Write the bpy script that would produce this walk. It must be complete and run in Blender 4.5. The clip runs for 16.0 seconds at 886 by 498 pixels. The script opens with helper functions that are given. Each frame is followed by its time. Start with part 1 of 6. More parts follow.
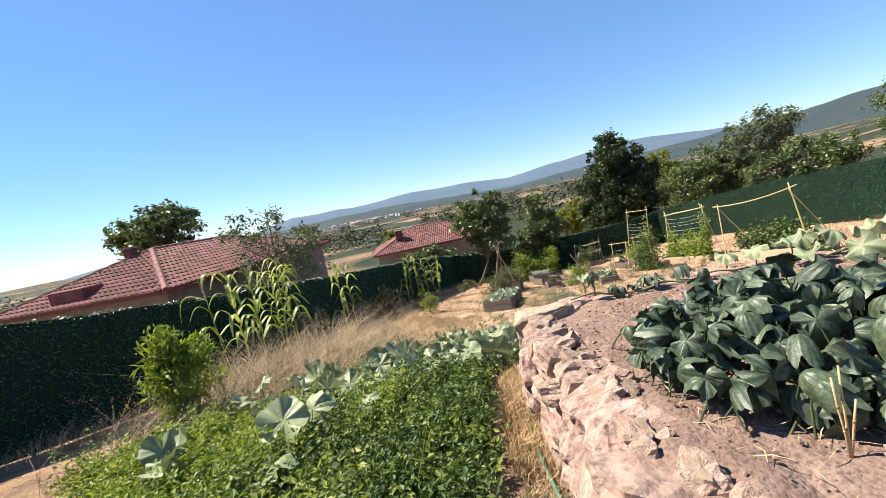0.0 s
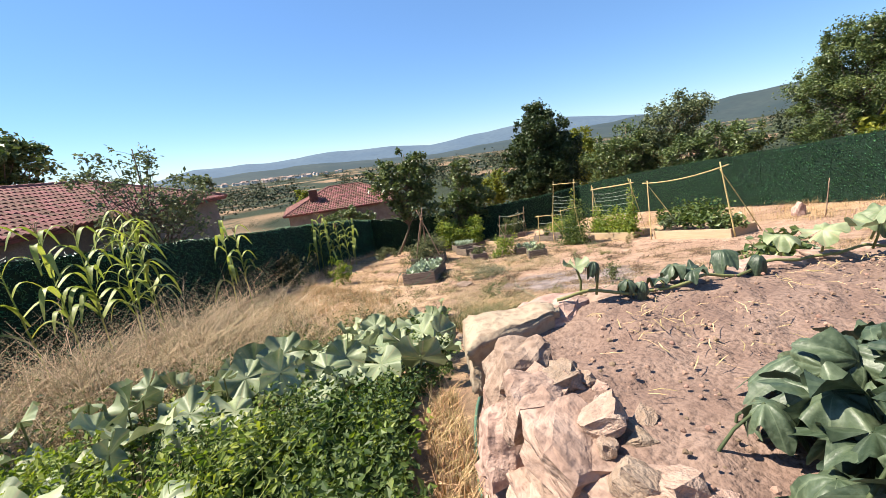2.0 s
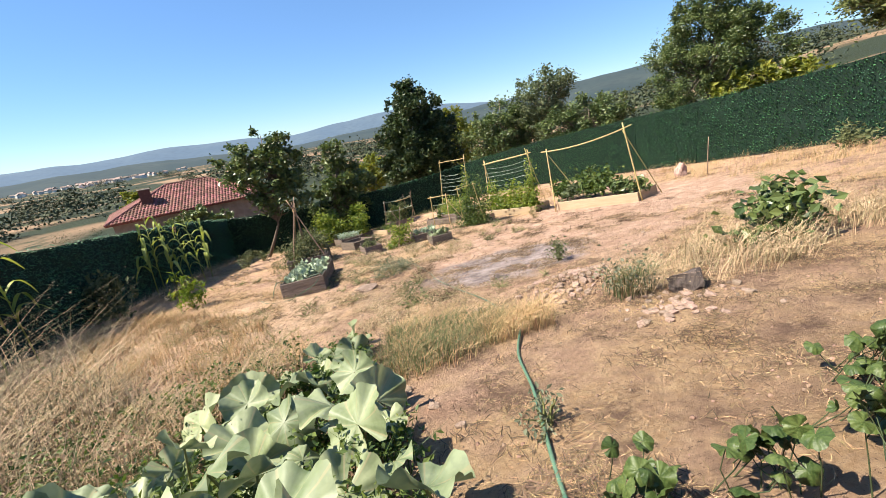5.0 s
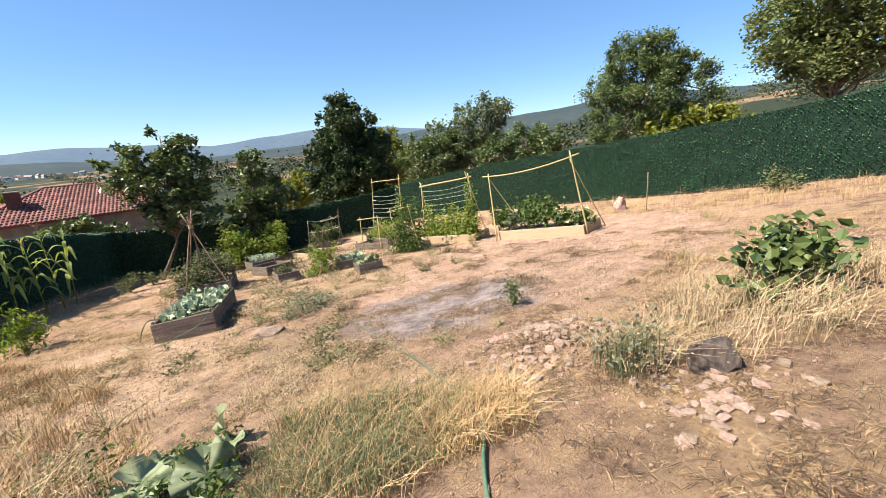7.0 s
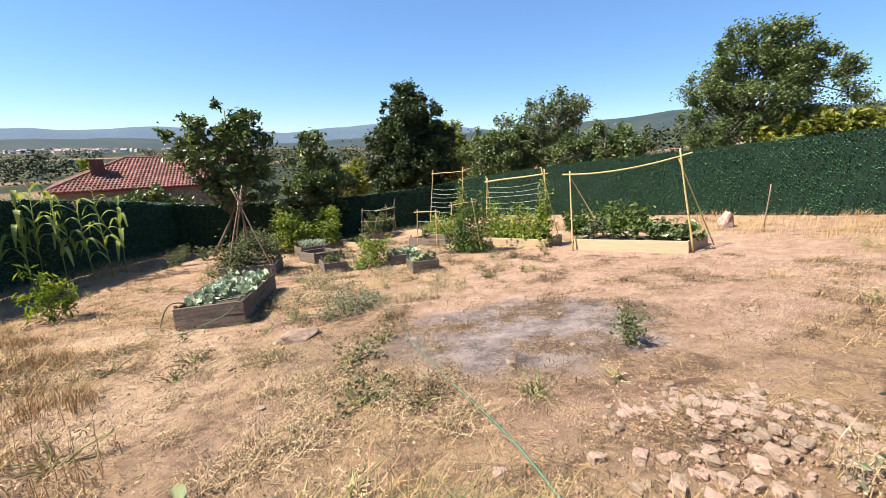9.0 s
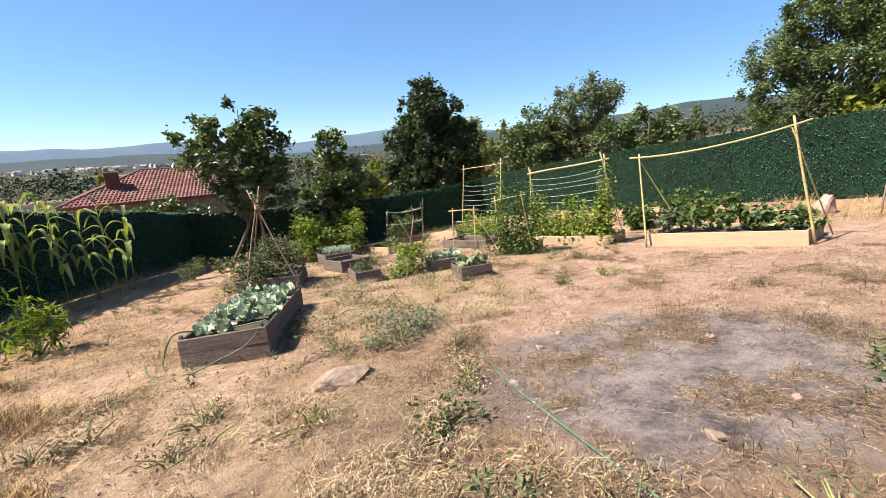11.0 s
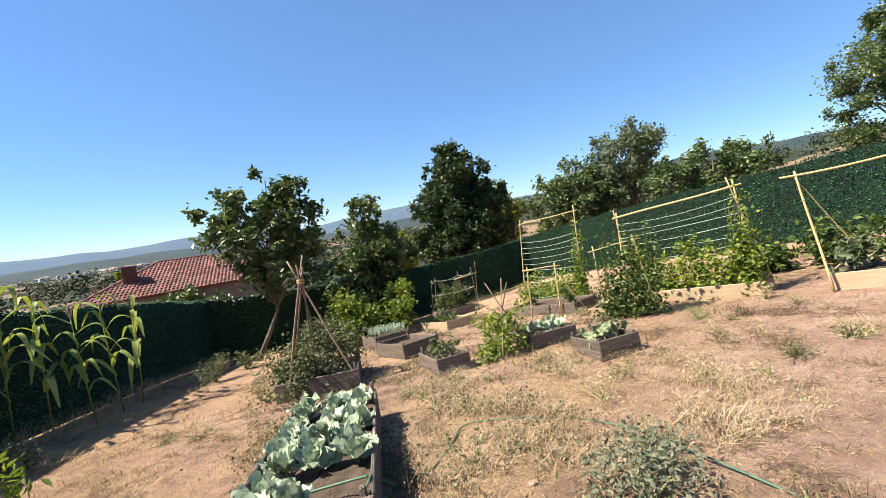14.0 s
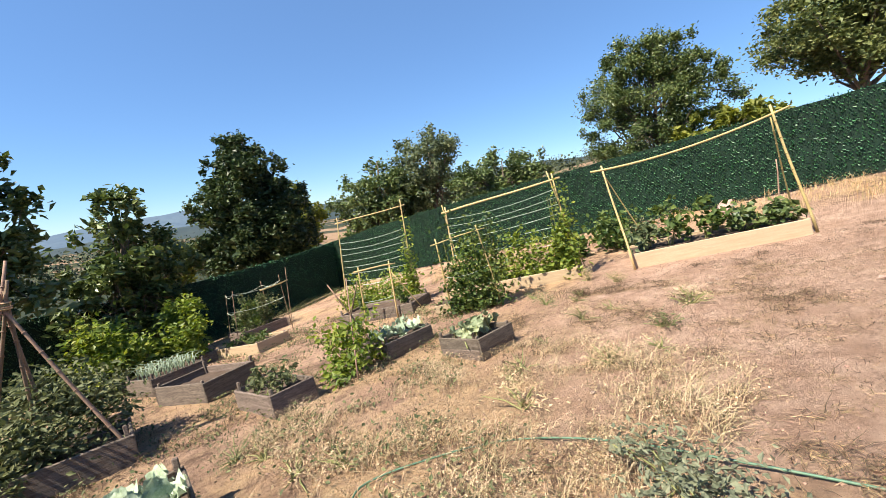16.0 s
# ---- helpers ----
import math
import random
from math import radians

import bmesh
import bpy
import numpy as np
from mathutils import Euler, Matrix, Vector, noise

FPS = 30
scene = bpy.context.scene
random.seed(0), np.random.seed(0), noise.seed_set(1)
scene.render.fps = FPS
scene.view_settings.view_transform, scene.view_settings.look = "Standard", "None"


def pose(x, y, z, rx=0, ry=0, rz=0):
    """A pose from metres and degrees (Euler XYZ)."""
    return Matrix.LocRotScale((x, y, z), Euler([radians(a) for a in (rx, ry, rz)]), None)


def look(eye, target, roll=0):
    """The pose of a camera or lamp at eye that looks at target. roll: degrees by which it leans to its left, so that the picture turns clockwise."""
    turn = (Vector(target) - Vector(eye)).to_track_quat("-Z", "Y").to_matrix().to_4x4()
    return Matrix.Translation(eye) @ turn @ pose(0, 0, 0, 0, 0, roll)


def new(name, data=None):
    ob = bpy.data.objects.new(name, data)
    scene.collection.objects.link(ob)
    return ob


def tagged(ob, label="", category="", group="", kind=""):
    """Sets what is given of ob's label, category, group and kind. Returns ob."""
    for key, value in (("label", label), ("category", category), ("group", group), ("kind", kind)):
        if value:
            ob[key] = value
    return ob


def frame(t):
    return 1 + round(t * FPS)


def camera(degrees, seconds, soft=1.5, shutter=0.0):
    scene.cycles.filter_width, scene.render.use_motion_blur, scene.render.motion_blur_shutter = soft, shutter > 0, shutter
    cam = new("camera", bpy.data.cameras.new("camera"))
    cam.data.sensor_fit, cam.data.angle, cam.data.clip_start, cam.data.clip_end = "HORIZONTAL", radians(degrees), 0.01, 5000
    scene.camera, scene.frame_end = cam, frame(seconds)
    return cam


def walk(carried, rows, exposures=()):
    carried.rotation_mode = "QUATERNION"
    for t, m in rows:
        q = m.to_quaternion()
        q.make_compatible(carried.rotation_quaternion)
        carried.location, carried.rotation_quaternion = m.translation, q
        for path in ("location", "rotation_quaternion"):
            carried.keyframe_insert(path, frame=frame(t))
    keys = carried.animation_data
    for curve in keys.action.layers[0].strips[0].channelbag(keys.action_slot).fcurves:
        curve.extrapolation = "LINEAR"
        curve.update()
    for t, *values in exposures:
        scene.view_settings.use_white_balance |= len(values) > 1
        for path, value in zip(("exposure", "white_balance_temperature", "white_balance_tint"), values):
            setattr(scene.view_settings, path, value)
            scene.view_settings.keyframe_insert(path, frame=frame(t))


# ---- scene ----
cam = camera(93.7, 16.0, soft=0.7)
METRES, EYE, TILT, LEAN, TURN = 13.5, 1.45, -6.6, 11.4, 0.0
ROWS = [
    (0.0, 0.0, 0.0, 0.0, -0.0, 0.0, 0.0),
    (0.5, 0.0019, 0.0361, 0.0008, -0.39, -0.36, -0.04),
    (1.0, -0.0007, 0.0708, -0.0022, -6.81, -2.77, -1.79),
    (1.5, 0.0053, 0.103, -0.0044, -9.56, -5.01, -3.36),
    (2.0, 0.0088, 0.1354, -0.0038, -10.94, -4.35, -2.99),
    (2.5, 0.0103, 0.17, -0.0066, -12.74, -4.67, -2.07),
    (3.0, 0.0129, 0.2066, -0.0099, -11.73, -5.71, -2.04),
    (3.5, 0.0102, 0.2387, -0.0128, -11.56, -6.36, -2.57),
    (4.0, 0.0109, 0.2659, -0.0143, -12.16, -6.9, -2.26),
    (4.5, 0.0136, 0.2945, -0.0144, -14.4, -6.8, -0.9),
    (5.0, 0.0191, 0.3222, -0.0162, -28.4, -5.62, 1.72),
    (7.5, 0.0862, 0.4426, -0.0111, -37.82, -2.57, -0.92),
    (8.0, 0.0949, 0.4674, -0.0125, -35.89, -3.3, -3.24),
    (8.5, 0.1095, 0.4942, -0.0147, -33.1, -3.3, -5.12),
    (9.0, 0.1177, 0.5244, -0.0165, -30.64, -2.91, -6.17),
    (11.5, 0.1282, 0.6829, -0.0317, -27.74, -3.04, -3.09),
    (12.0, 0.1279, 0.7174, -0.0362, -24.43, -4.2, -3.8),
    (12.5, 0.126, 0.7503, -0.0347, -21.55, -1.3, -3.46),
    (13.0, 0.1167, 0.7827, -0.0354, -22.23, 2.98, -1.63),
    (13.5, 0.1125, 0.8216, -0.0361, -23.74, 6.02, -0.14),
    (14.0, 0.1087, 0.8498, -0.0371, -26.83, 7.02, 0.63),
    (14.5, 0.1059, 0.8812, -0.0382, -34.01, 6.83, 1.68),
    (15.0, 0.112, 0.9111, -0.0406, -40.61, 7.3, 3.82),
    (15.5, 0.1179, 0.9378, -0.0388, -47.79, 7.27, 5.75),
    (16.0, 0.1221, 0.9669, -0.0405, -54.61, 6.6, 6.31),
]
walk(cam, [(t, pose(0, 0, EYE, TILT, LEAN, TURN) @ pose(METRES * x, METRES * y, METRES * z, 90 + pitch, roll, yaw)) for t, x, y, z, yaw, pitch, roll in ROWS], exposures=((0.0, 1.37), (16.0, 1.37)))

# ---- light ----
world = bpy.data.worlds.new("sky")
scene.world = world
world.use_nodes = True
SUN_AZ, SUN_EL = 290.0, 52.0          # degrees clockwise from +y, above the horizon
wn = world.node_tree.nodes
sky = wn.new("ShaderNodeTexSky")
sky.sky_type, sky.sun_disc = "NISHITA", False
sky.sun_elevation, sky.sun_rotation = radians(SUN_EL), radians(SUN_AZ)
sky.air_density, sky.dust_density, sky.ozone_density, sky.altitude = 1.0, 0.0, 3.0, 600
wn["Background"].inputs["Strength"].default_value = 0.071
tone = wn.new("ShaderNodeHueSaturation")
tone.inputs["Saturation"].default_value = 1.18
world.node_tree.links.new(sky.outputs[0], tone.inputs["Color"])
tint = wn.new("ShaderNodeMix")
tint.data_type, tint.blend_type = "RGBA", "MULTIPLY"
tint.inputs["Factor"].default_value, tint.inputs["B"].default_value = 1.0, (0.86, 0.96, 1.08, 1)
world.node_tree.links.new(tone.outputs[0], tint.inputs["A"])
even = wn.new("ShaderNodeMix")
even.data_type = "RGBA"
even.inputs["Factor"].default_value, even.inputs["B"].default_value = 0.34, (1.75, 2.85, 4.8, 1)   # evens out the pale horizon
world.node_tree.links.new(tint.outputs["Result"], even.inputs["A"])
world.node_tree.links.new(even.outputs["Result"], wn["Background"].inputs["Color"])
sun_data = bpy.data.lights.new("sun", "SUN")
sun_data.energy, sun_data.angle, sun_data.color = 5.0, radians(0.55), (1.0, 0.915, 0.765)
sun = new("sun", sun_data)
sa, se = radians(SUN_AZ), radians(SUN_EL)
SUN_DIR = Vector((math.sin(sa) * math.cos(se), math.cos(sa) * math.cos(se), math.sin(se)))
sun.matrix_world = look(SUN_DIR * 50, (0, 0, 0))

# ---- materials ----


def mat(name, a, b, scale=6.0, rough=0.85, bump=0.3, fine=60.0, c=None, translucent=0.0, vary=0.25, island=False, metal=0.0, spec=0.3, stretch=None):
    """Two colours mixed by coarse noise, a third by fine noise, brightness varied from piece to piece, and a bump."""
    m = bpy.data.materials.new(name)
    m.use_nodes = True
    nt = m.node_tree
    n, l = nt.nodes, nt.links
    p = n["Principled BSDF"]
    p.inputs["Roughness"].default_value, p.inputs["Metallic"].default_value = rough, metal
    p.inputs["Specular IOR Level"].default_value = spec
    tc = n.new("ShaderNodeTexCoord")
    src = tc.outputs["Object"]
    if stretch:
        mp = n.new("ShaderNodeMapping")
        mp.inputs["Scale"].default_value = stretch
        l.new(src, mp.inputs[0])
        src = mp.outputs[0]
    n1, n2 = n.new("ShaderNodeTexNoise"), n.new("ShaderNodeTexNoise")
    for t, s in ((n1, scale), (n2, fine)):
        t.inputs["Scale"].default_value, t.inputs["Detail"].default_value = s, 5
        l.new(src, t.inputs["Vector"])
    r1 = n.new("ShaderNodeValToRGB")
    r1.color_ramp.elements[0].position, r1.color_ramp.elements[1].position = 0.36, 0.64
    r1.color_ramp.elements[0].color, r1.color_ramp.elements[1].color = (*a, 1), (*b, 1)
    l.new(n1.outputs["Fac"], r1.inputs[0])
    col = r1.outputs[0]
    mx = n.new("ShaderNodeMix")
    mx.data_type = "RGBA"
    r2 = n.new("ShaderNodeValToRGB")
    r2.color_ramp.elements[0].position, r2.color_ramp.elements[1].position = 0.45, 0.7
    l.new(n2.outputs["Fac"], r2.inputs[0])
    l.new(r2.outputs[0], mx.inputs["Factor"])
    l.new(col, mx.inputs["A"])
    mx.inputs["B"].default_value = (*(c or [0.6 * v for v in b]), 1)
    hs = n.new("ShaderNodeHueSaturation")
    info = n.new("ShaderNodeNewGeometry") if island else n.new("ShaderNodeObjectInfo")
    rnd = info.outputs["Random Per Island"] if island else info.outputs["Random"]
    mr = n.new("ShaderNodeMapRange")
    mr.inputs["To Min"].default_value, mr.inputs["To Max"].default_value = 1 - vary, 1 + vary
    l.new(rnd, mr.inputs[0])
    l.new(mr.outputs[0], hs.inputs["Value"])
    mh = n.new("ShaderNodeMapRange")
    mh.inputs["To Min"].default_value, mh.inputs["To Max"].default_value = 0.5 + 0.06 * vary, 0.5 - 0.06 * vary
    l.new(rnd, mh.inputs[0])
    l.new(mh.outputs[0], hs.inputs["Hue"])
    l.new(mx.outputs["Result"], hs.inputs["Color"])
    l.new(hs.outputs[0], p.inputs["Base Color"])
    if bump:
        bp = n.new("ShaderNodeBump")
        bp.inputs["Strength"].default_value, bp.inputs["Distance"].default_value = bump, 0.02
        l.new(n2.outputs["Fac"], bp.inputs["Height"])
        l.new(bp.outputs[0], p.inputs["Normal"])
    if translucent:
        tr, ms = n.new("ShaderNodeBsdfTranslucent"), n.new("ShaderNodeMixShader")
        h2 = n.new("ShaderNodeHueSaturation")
        h2.inputs["Saturation"].default_value, h2.inputs["Value"].default_value = 1.15, 1.5
        l.new(hs.outputs[0], h2.inputs["Color"])
        l.new(h2.outputs[0], tr.inputs["Color"])
        ms.inputs[0].default_value = translucent
        l.new(p.outputs[0], ms.inputs[1])
        l.new(tr.outputs[0], ms.inputs[2])
        l.new(ms.outputs[0], n["Material Output"].inputs["Surface"])
    return m


M_STRAW = mat("straw", (0.4072, 0.2688, 0.1265), (0.5049, 0.3637, 0.1897), 3, 0.9, 0, island=True, vary=0.45)
M_DRYWEED = mat("dry_weed", (0.3208, 0.2332, 0.1286), (0.5065, 0.394, 0.2412), 3, 0.9, 0, island=True, vary=0.45)
M_SOIL = mat("terrace_soil", (0.1742, 0.1106, 0.0871), (0.2412, 0.1642, 0.1307), 3.5, 0.95, 0.9, 45, (0.1273, 0.0804, 0.0636), vary=0.05)
M_BEDSOIL = mat("bed_soil", (0.067, 0.0436, 0.0301), (0.1072, 0.0737, 0.0536), 8, 0.95, 0.8, 50, vary=0.1)
M_STONE = mat("wall_stone", (0.294, 0.1925, 0.1505), (0.392, 0.28, 0.2275), 2.2, 0.92, 1.0, 7, (0.203, 0.1295, 0.1015), vary=0.2)
M_SLAB = mat("slab_stone", (0.2894, 0.2251, 0.1554), (0.3323, 0.268, 0.193), 5, 0.85, 0.6, 22, (0.2251, 0.1608, 0.1126), vary=0.05)
M_RUBBLE = mat("rubble_stone", (0.2959, 0.1997, 0.1479), (0.3847, 0.2811, 0.2219), 3, 0.92, 0.6, 14, vary=0.22)
M_BARKROCK = mat("grey_rock", (0.0369, 0.0281, 0.0255), (0.134, 0.1039, 0.0905), 3, 0.9, 0.6, 25, stretch=(1, 4, 1))
M_WOOD = mat("weathered_board", (0.134, 0.1039, 0.0838), (0.2278, 0.1809, 0.1474), 4, 0.85, 0.7, 30, (0.067, 0.0503, 0.0402), vary=0.2, stretch=(0.6, 6, 6))
M_PALEWOOD = mat("pale_board", (0.39, 0.2808, 0.1794), (0.468, 0.351, 0.234), 4, 0.8, 0.4, 40, (0.39, 0.2808, 0.1794), vary=0.1, stretch=(0.6, 6, 6))
M_BAMBOO = mat("bamboo", (0.476, 0.34, 0.1445), (0.561, 0.425, 0.204), 8, 0.6, 0.2, 60, vary=0.2)
M_STICK = mat("grey_brown_stick", (0.201, 0.134, 0.0938), (0.2814, 0.1943, 0.134), 8, 0.8, 0.3, 60, vary=0.25)
M_STRING = mat("green_white_string", (0.495, 0.594, 0.495), (0.594, 0.666, 0.558), 10, 0.7, 0, vary=0.15)
M_HOSE = mat("green_hose", (0.0536, 0.1139, 0.0737), (0.0804, 0.1541, 0.1005), 6, 0.5, 0.1, 40, (0.1072, 0.1742, 0.1139), vary=0.05)
M_TILE = mat("roof_tile", (0.1541, 0.0636, 0.0536), (0.2546, 0.1206, 0.1005), 3, 0.85, 0.3, 12, (0.0871, 0.0369, 0.0335), vary=0.4)
M_TILES = mat("roof_tiles_island", (0.1541, 0.0636, 0.0536), (0.2546, 0.1206, 0.1005), 1.5, 0.85, 0.3, 12, (0.0871, 0.0369, 0.0335), vary=0.4, island=True)
M_PLASTER = mat("plaster", (0.1608, 0.134, 0.1106), (0.2211, 0.1876, 0.1608), 2, 0.9, 0.3, 30, vary=0.05)
M_BRICK = mat("chimney_brick", (0.0871, 0.0402, 0.0335), (0.134, 0.0603, 0.0503), 4, 0.9, 0.5, 30)
# backing colour darkened to carry the shade in the gaps between needles
M_FENCE = mat("fence_backing", (0.0034, 0.0174, 0.0094), (0.006, 0.0281, 0.0147), 5, 0.8, 0.4, 60, (0.002, 0.0107, 0.006), vary=0.1)
M_NEEDLE = mat("fence_needles", (0.0225, 0.0939, 0.0375), (0.0525, 0.1689, 0.0736), 0.5, 0.45, 0, island=True, vary=0.45, spec=0.45)
M_BARK = mat("bark", (0.1072, 0.0804, 0.0603), (0.1876, 0.1474, 0.1139), 6, 0.95, 0.8, 30, stretch=(3, 3, 0.6))
M_PUMPKIN = mat("squash_leaf", (0.135, 0.175, 0.08), (0.265, 0.30, 0.175), 1.6, 0.5, 0.12, 5, (0.216, 0.248, 0.148), translucent=0.12, vary=0.3)
M_DARKPUMP = mat("wilted_squash_leaf", (0.0268, 0.0442, 0.0228), (0.0536, 0.0771, 0.0422), 1.8, 0.48, 0.15, 6, (0.0804, 0.1072, 0.0636), translucent=0.06, vary=0.35, spec=0.45)

def add_veins(m, colour, count):
    """Pale veins that spread from the leaf's stalk."""
    n, l = m.node_tree.nodes, m.node_tree.links
    tc, gr = n.new("ShaderNodeTexCoord"), n.new("ShaderNodeTexGradient")
    gr.gradient_type = "RADIAL"
    l.new(tc.outputs["Object"], gr.inputs[0])
    src = gr.outputs["Fac"]
    for op, v in (("MULTIPLY", count), ("FRACT", 0), ("SUBTRACT", 0.5), ("ABSOLUTE", 0), ("LESS_THAN", 0.045)):
        k = n.new("ShaderNodeMath")
        k.operation = op
        l.new(src, k.inputs[0])
        k.inputs[1].default_value = v
        src = k.outputs[0]
    half = n.new("ShaderNodeMath")
    half.operation = "MULTIPLY"
    half.inputs[1].default_value = 0.5
    l.new(src, half.inputs[0])
    hs = next(x for x in n if x.bl_idname == "ShaderNodeHueSaturation")
    old = hs.inputs["Color"].links[0].from_socket
    mx = n.new("ShaderNodeMix")
    mx.data_type = "RGBA"
    l.new(half.outputs[0], mx.inputs["Factor"])
    l.new(old, mx.inputs["A"])
    mx.inputs["B"].default_value = (*colour, 1)
    l.new(mx.outputs["Result"], hs.inputs["Color"])


add_veins(M_PUMPKIN, (0.33, 0.2808, 0.1638), 9)
add_veins(M_DARKPUMP, (0.1014, 0.1326, 0.078), 9)
M_PEPPER = mat("pepper_leaf", (0.0301, 0.0536, 0.0134), (0.067, 0.0972, 0.0268), 1.6, 0.45, 0.15, 6, (0.0804, 0.1106, 0.0335), translucent=0.1, vary=0.3)
M_DARKSTEM = mat("dark_stalk", (0.0335, 0.0503, 0.0201), (0.0603, 0.0804, 0.0335), 10, 0.7, 0.1, 40)
M_STEM = mat("green_stem", (0.1809, 0.1943, 0.067), (0.268, 0.2613, 0.1072), 10, 0.6, 0.1, 40, vary=0.15)
M_HERB = mat("herb_leaves", (0.0478, 0.0861, 0.0179), (0.102, 0.1435, 0.0351), 1.2, 0.55, 0, translucent=0.25, island=True, vary=0.5)
M_WEED = mat("olive_weed_leaves", (0.0938, 0.1139, 0.0469), (0.1474, 0.1608, 0.0737), 1.5, 0.7, 0, translucent=0.2, island=True, vary=0.4)
M_GREYWEED = mat("grey_weed_leaves", (0.134, 0.1541, 0.0938), (0.1876, 0.1943, 0.1273), 1.5, 0.7, 0, translucent=0.2, island=True, vary=0.35)
M_TREE = mat("tree_leaves", (0.0604, 0.0925, 0.0257), (0.1247, 0.1648, 0.053), 0.8, 0.4, 0, translucent=0.16, island=True, vary=0.45, spec=0.4)
M_DARKTREE = mat("linden_leaves", (0.0235, 0.0442, 0.0134), (0.0536, 0.0804, 0.0255), 0.5, 0.45, 0, translucent=0.12, island=True, vary=0.45)
M_YELLOWTREE = mat("yellow_green_leaves", (0.134, 0.1608, 0.0268), (0.201, 0.2144, 0.0402), 0.8, 0.5, 0, translucent=0.3, island=True, vary=0.35)
M_GREYTREE = mat("grey_green_leaves", (0.0848, 0.1118, 0.0501), (0.1387, 0.1657, 0.0808), 0.8, 0.6, 0, translucent=0.2, island=True, vary=0.4)
M_CORN = mat("corn_leaf", (0.224, 0.28, 0.056), (0.32, 0.352, 0.104), 5, 0.5, 0.1, 40, translucent=0.3, vary=0.2)
M_TASSEL = mat("corn_tassel", (0.3015, 0.2278, 0.134), (0.3685, 0.2814, 0.1742), 5, 0.8, 0, island=True, vary=0.3)
M_BEAN = mat("bean_leaf", (0.1275, 0.1875, 0.03), (0.225, 0.27, 0.0525), 1.5, 0.5, 0, translucent=0.35, island=True, vary=0.4)
M_CABBAGE = mat("cabbage_leaf", (0.2057, 0.2712, 0.159), (0.3927, 0.4488, 0.3086), 5, 0.5, 0.2, 40, (0.374, 0.4488, 0.374), translucent=0.15, vary=0.25)
M_WHITE = mat("white_wall", (0.6, 0.56, 0.5), (0.7, 0.66, 0.6), 0.1, 0.9, 0, vary=0.25)
M_WOODS = mat("far_wood_leaves", (0.0402, 0.0554, 0.0261), (0.0804, 0.0924, 0.0451), 0.05, 0.8, 0, island=True, vary=0.3)
M_FIG = mat("fig_leaves", (0.1002, 0.131, 0.0424), (0.1695, 0.1926, 0.0693), 0.8, 0.5, 0, translucent=0.25, island=True, vary=0.45)
M_TWIG = mat("dark_twigs", (0.0675, 0.0413, 0.0263), (0.165, 0.1087, 0.0675), 3, 0.9, 0, island=True, vary=0.4)
M_FARROOF = mat("faded_far_roof", (0.2814, 0.201, 0.1675), (0.3484, 0.268, 0.2278), 0.1, 0.9, 0, vary=0.3)
M_MINERAL = mat("clod", (0.201, 0.1273, 0.0905), (0.2948, 0.1943, 0.1407), 6, 0.95, 0.5, 40, island=True, vary=0.3)


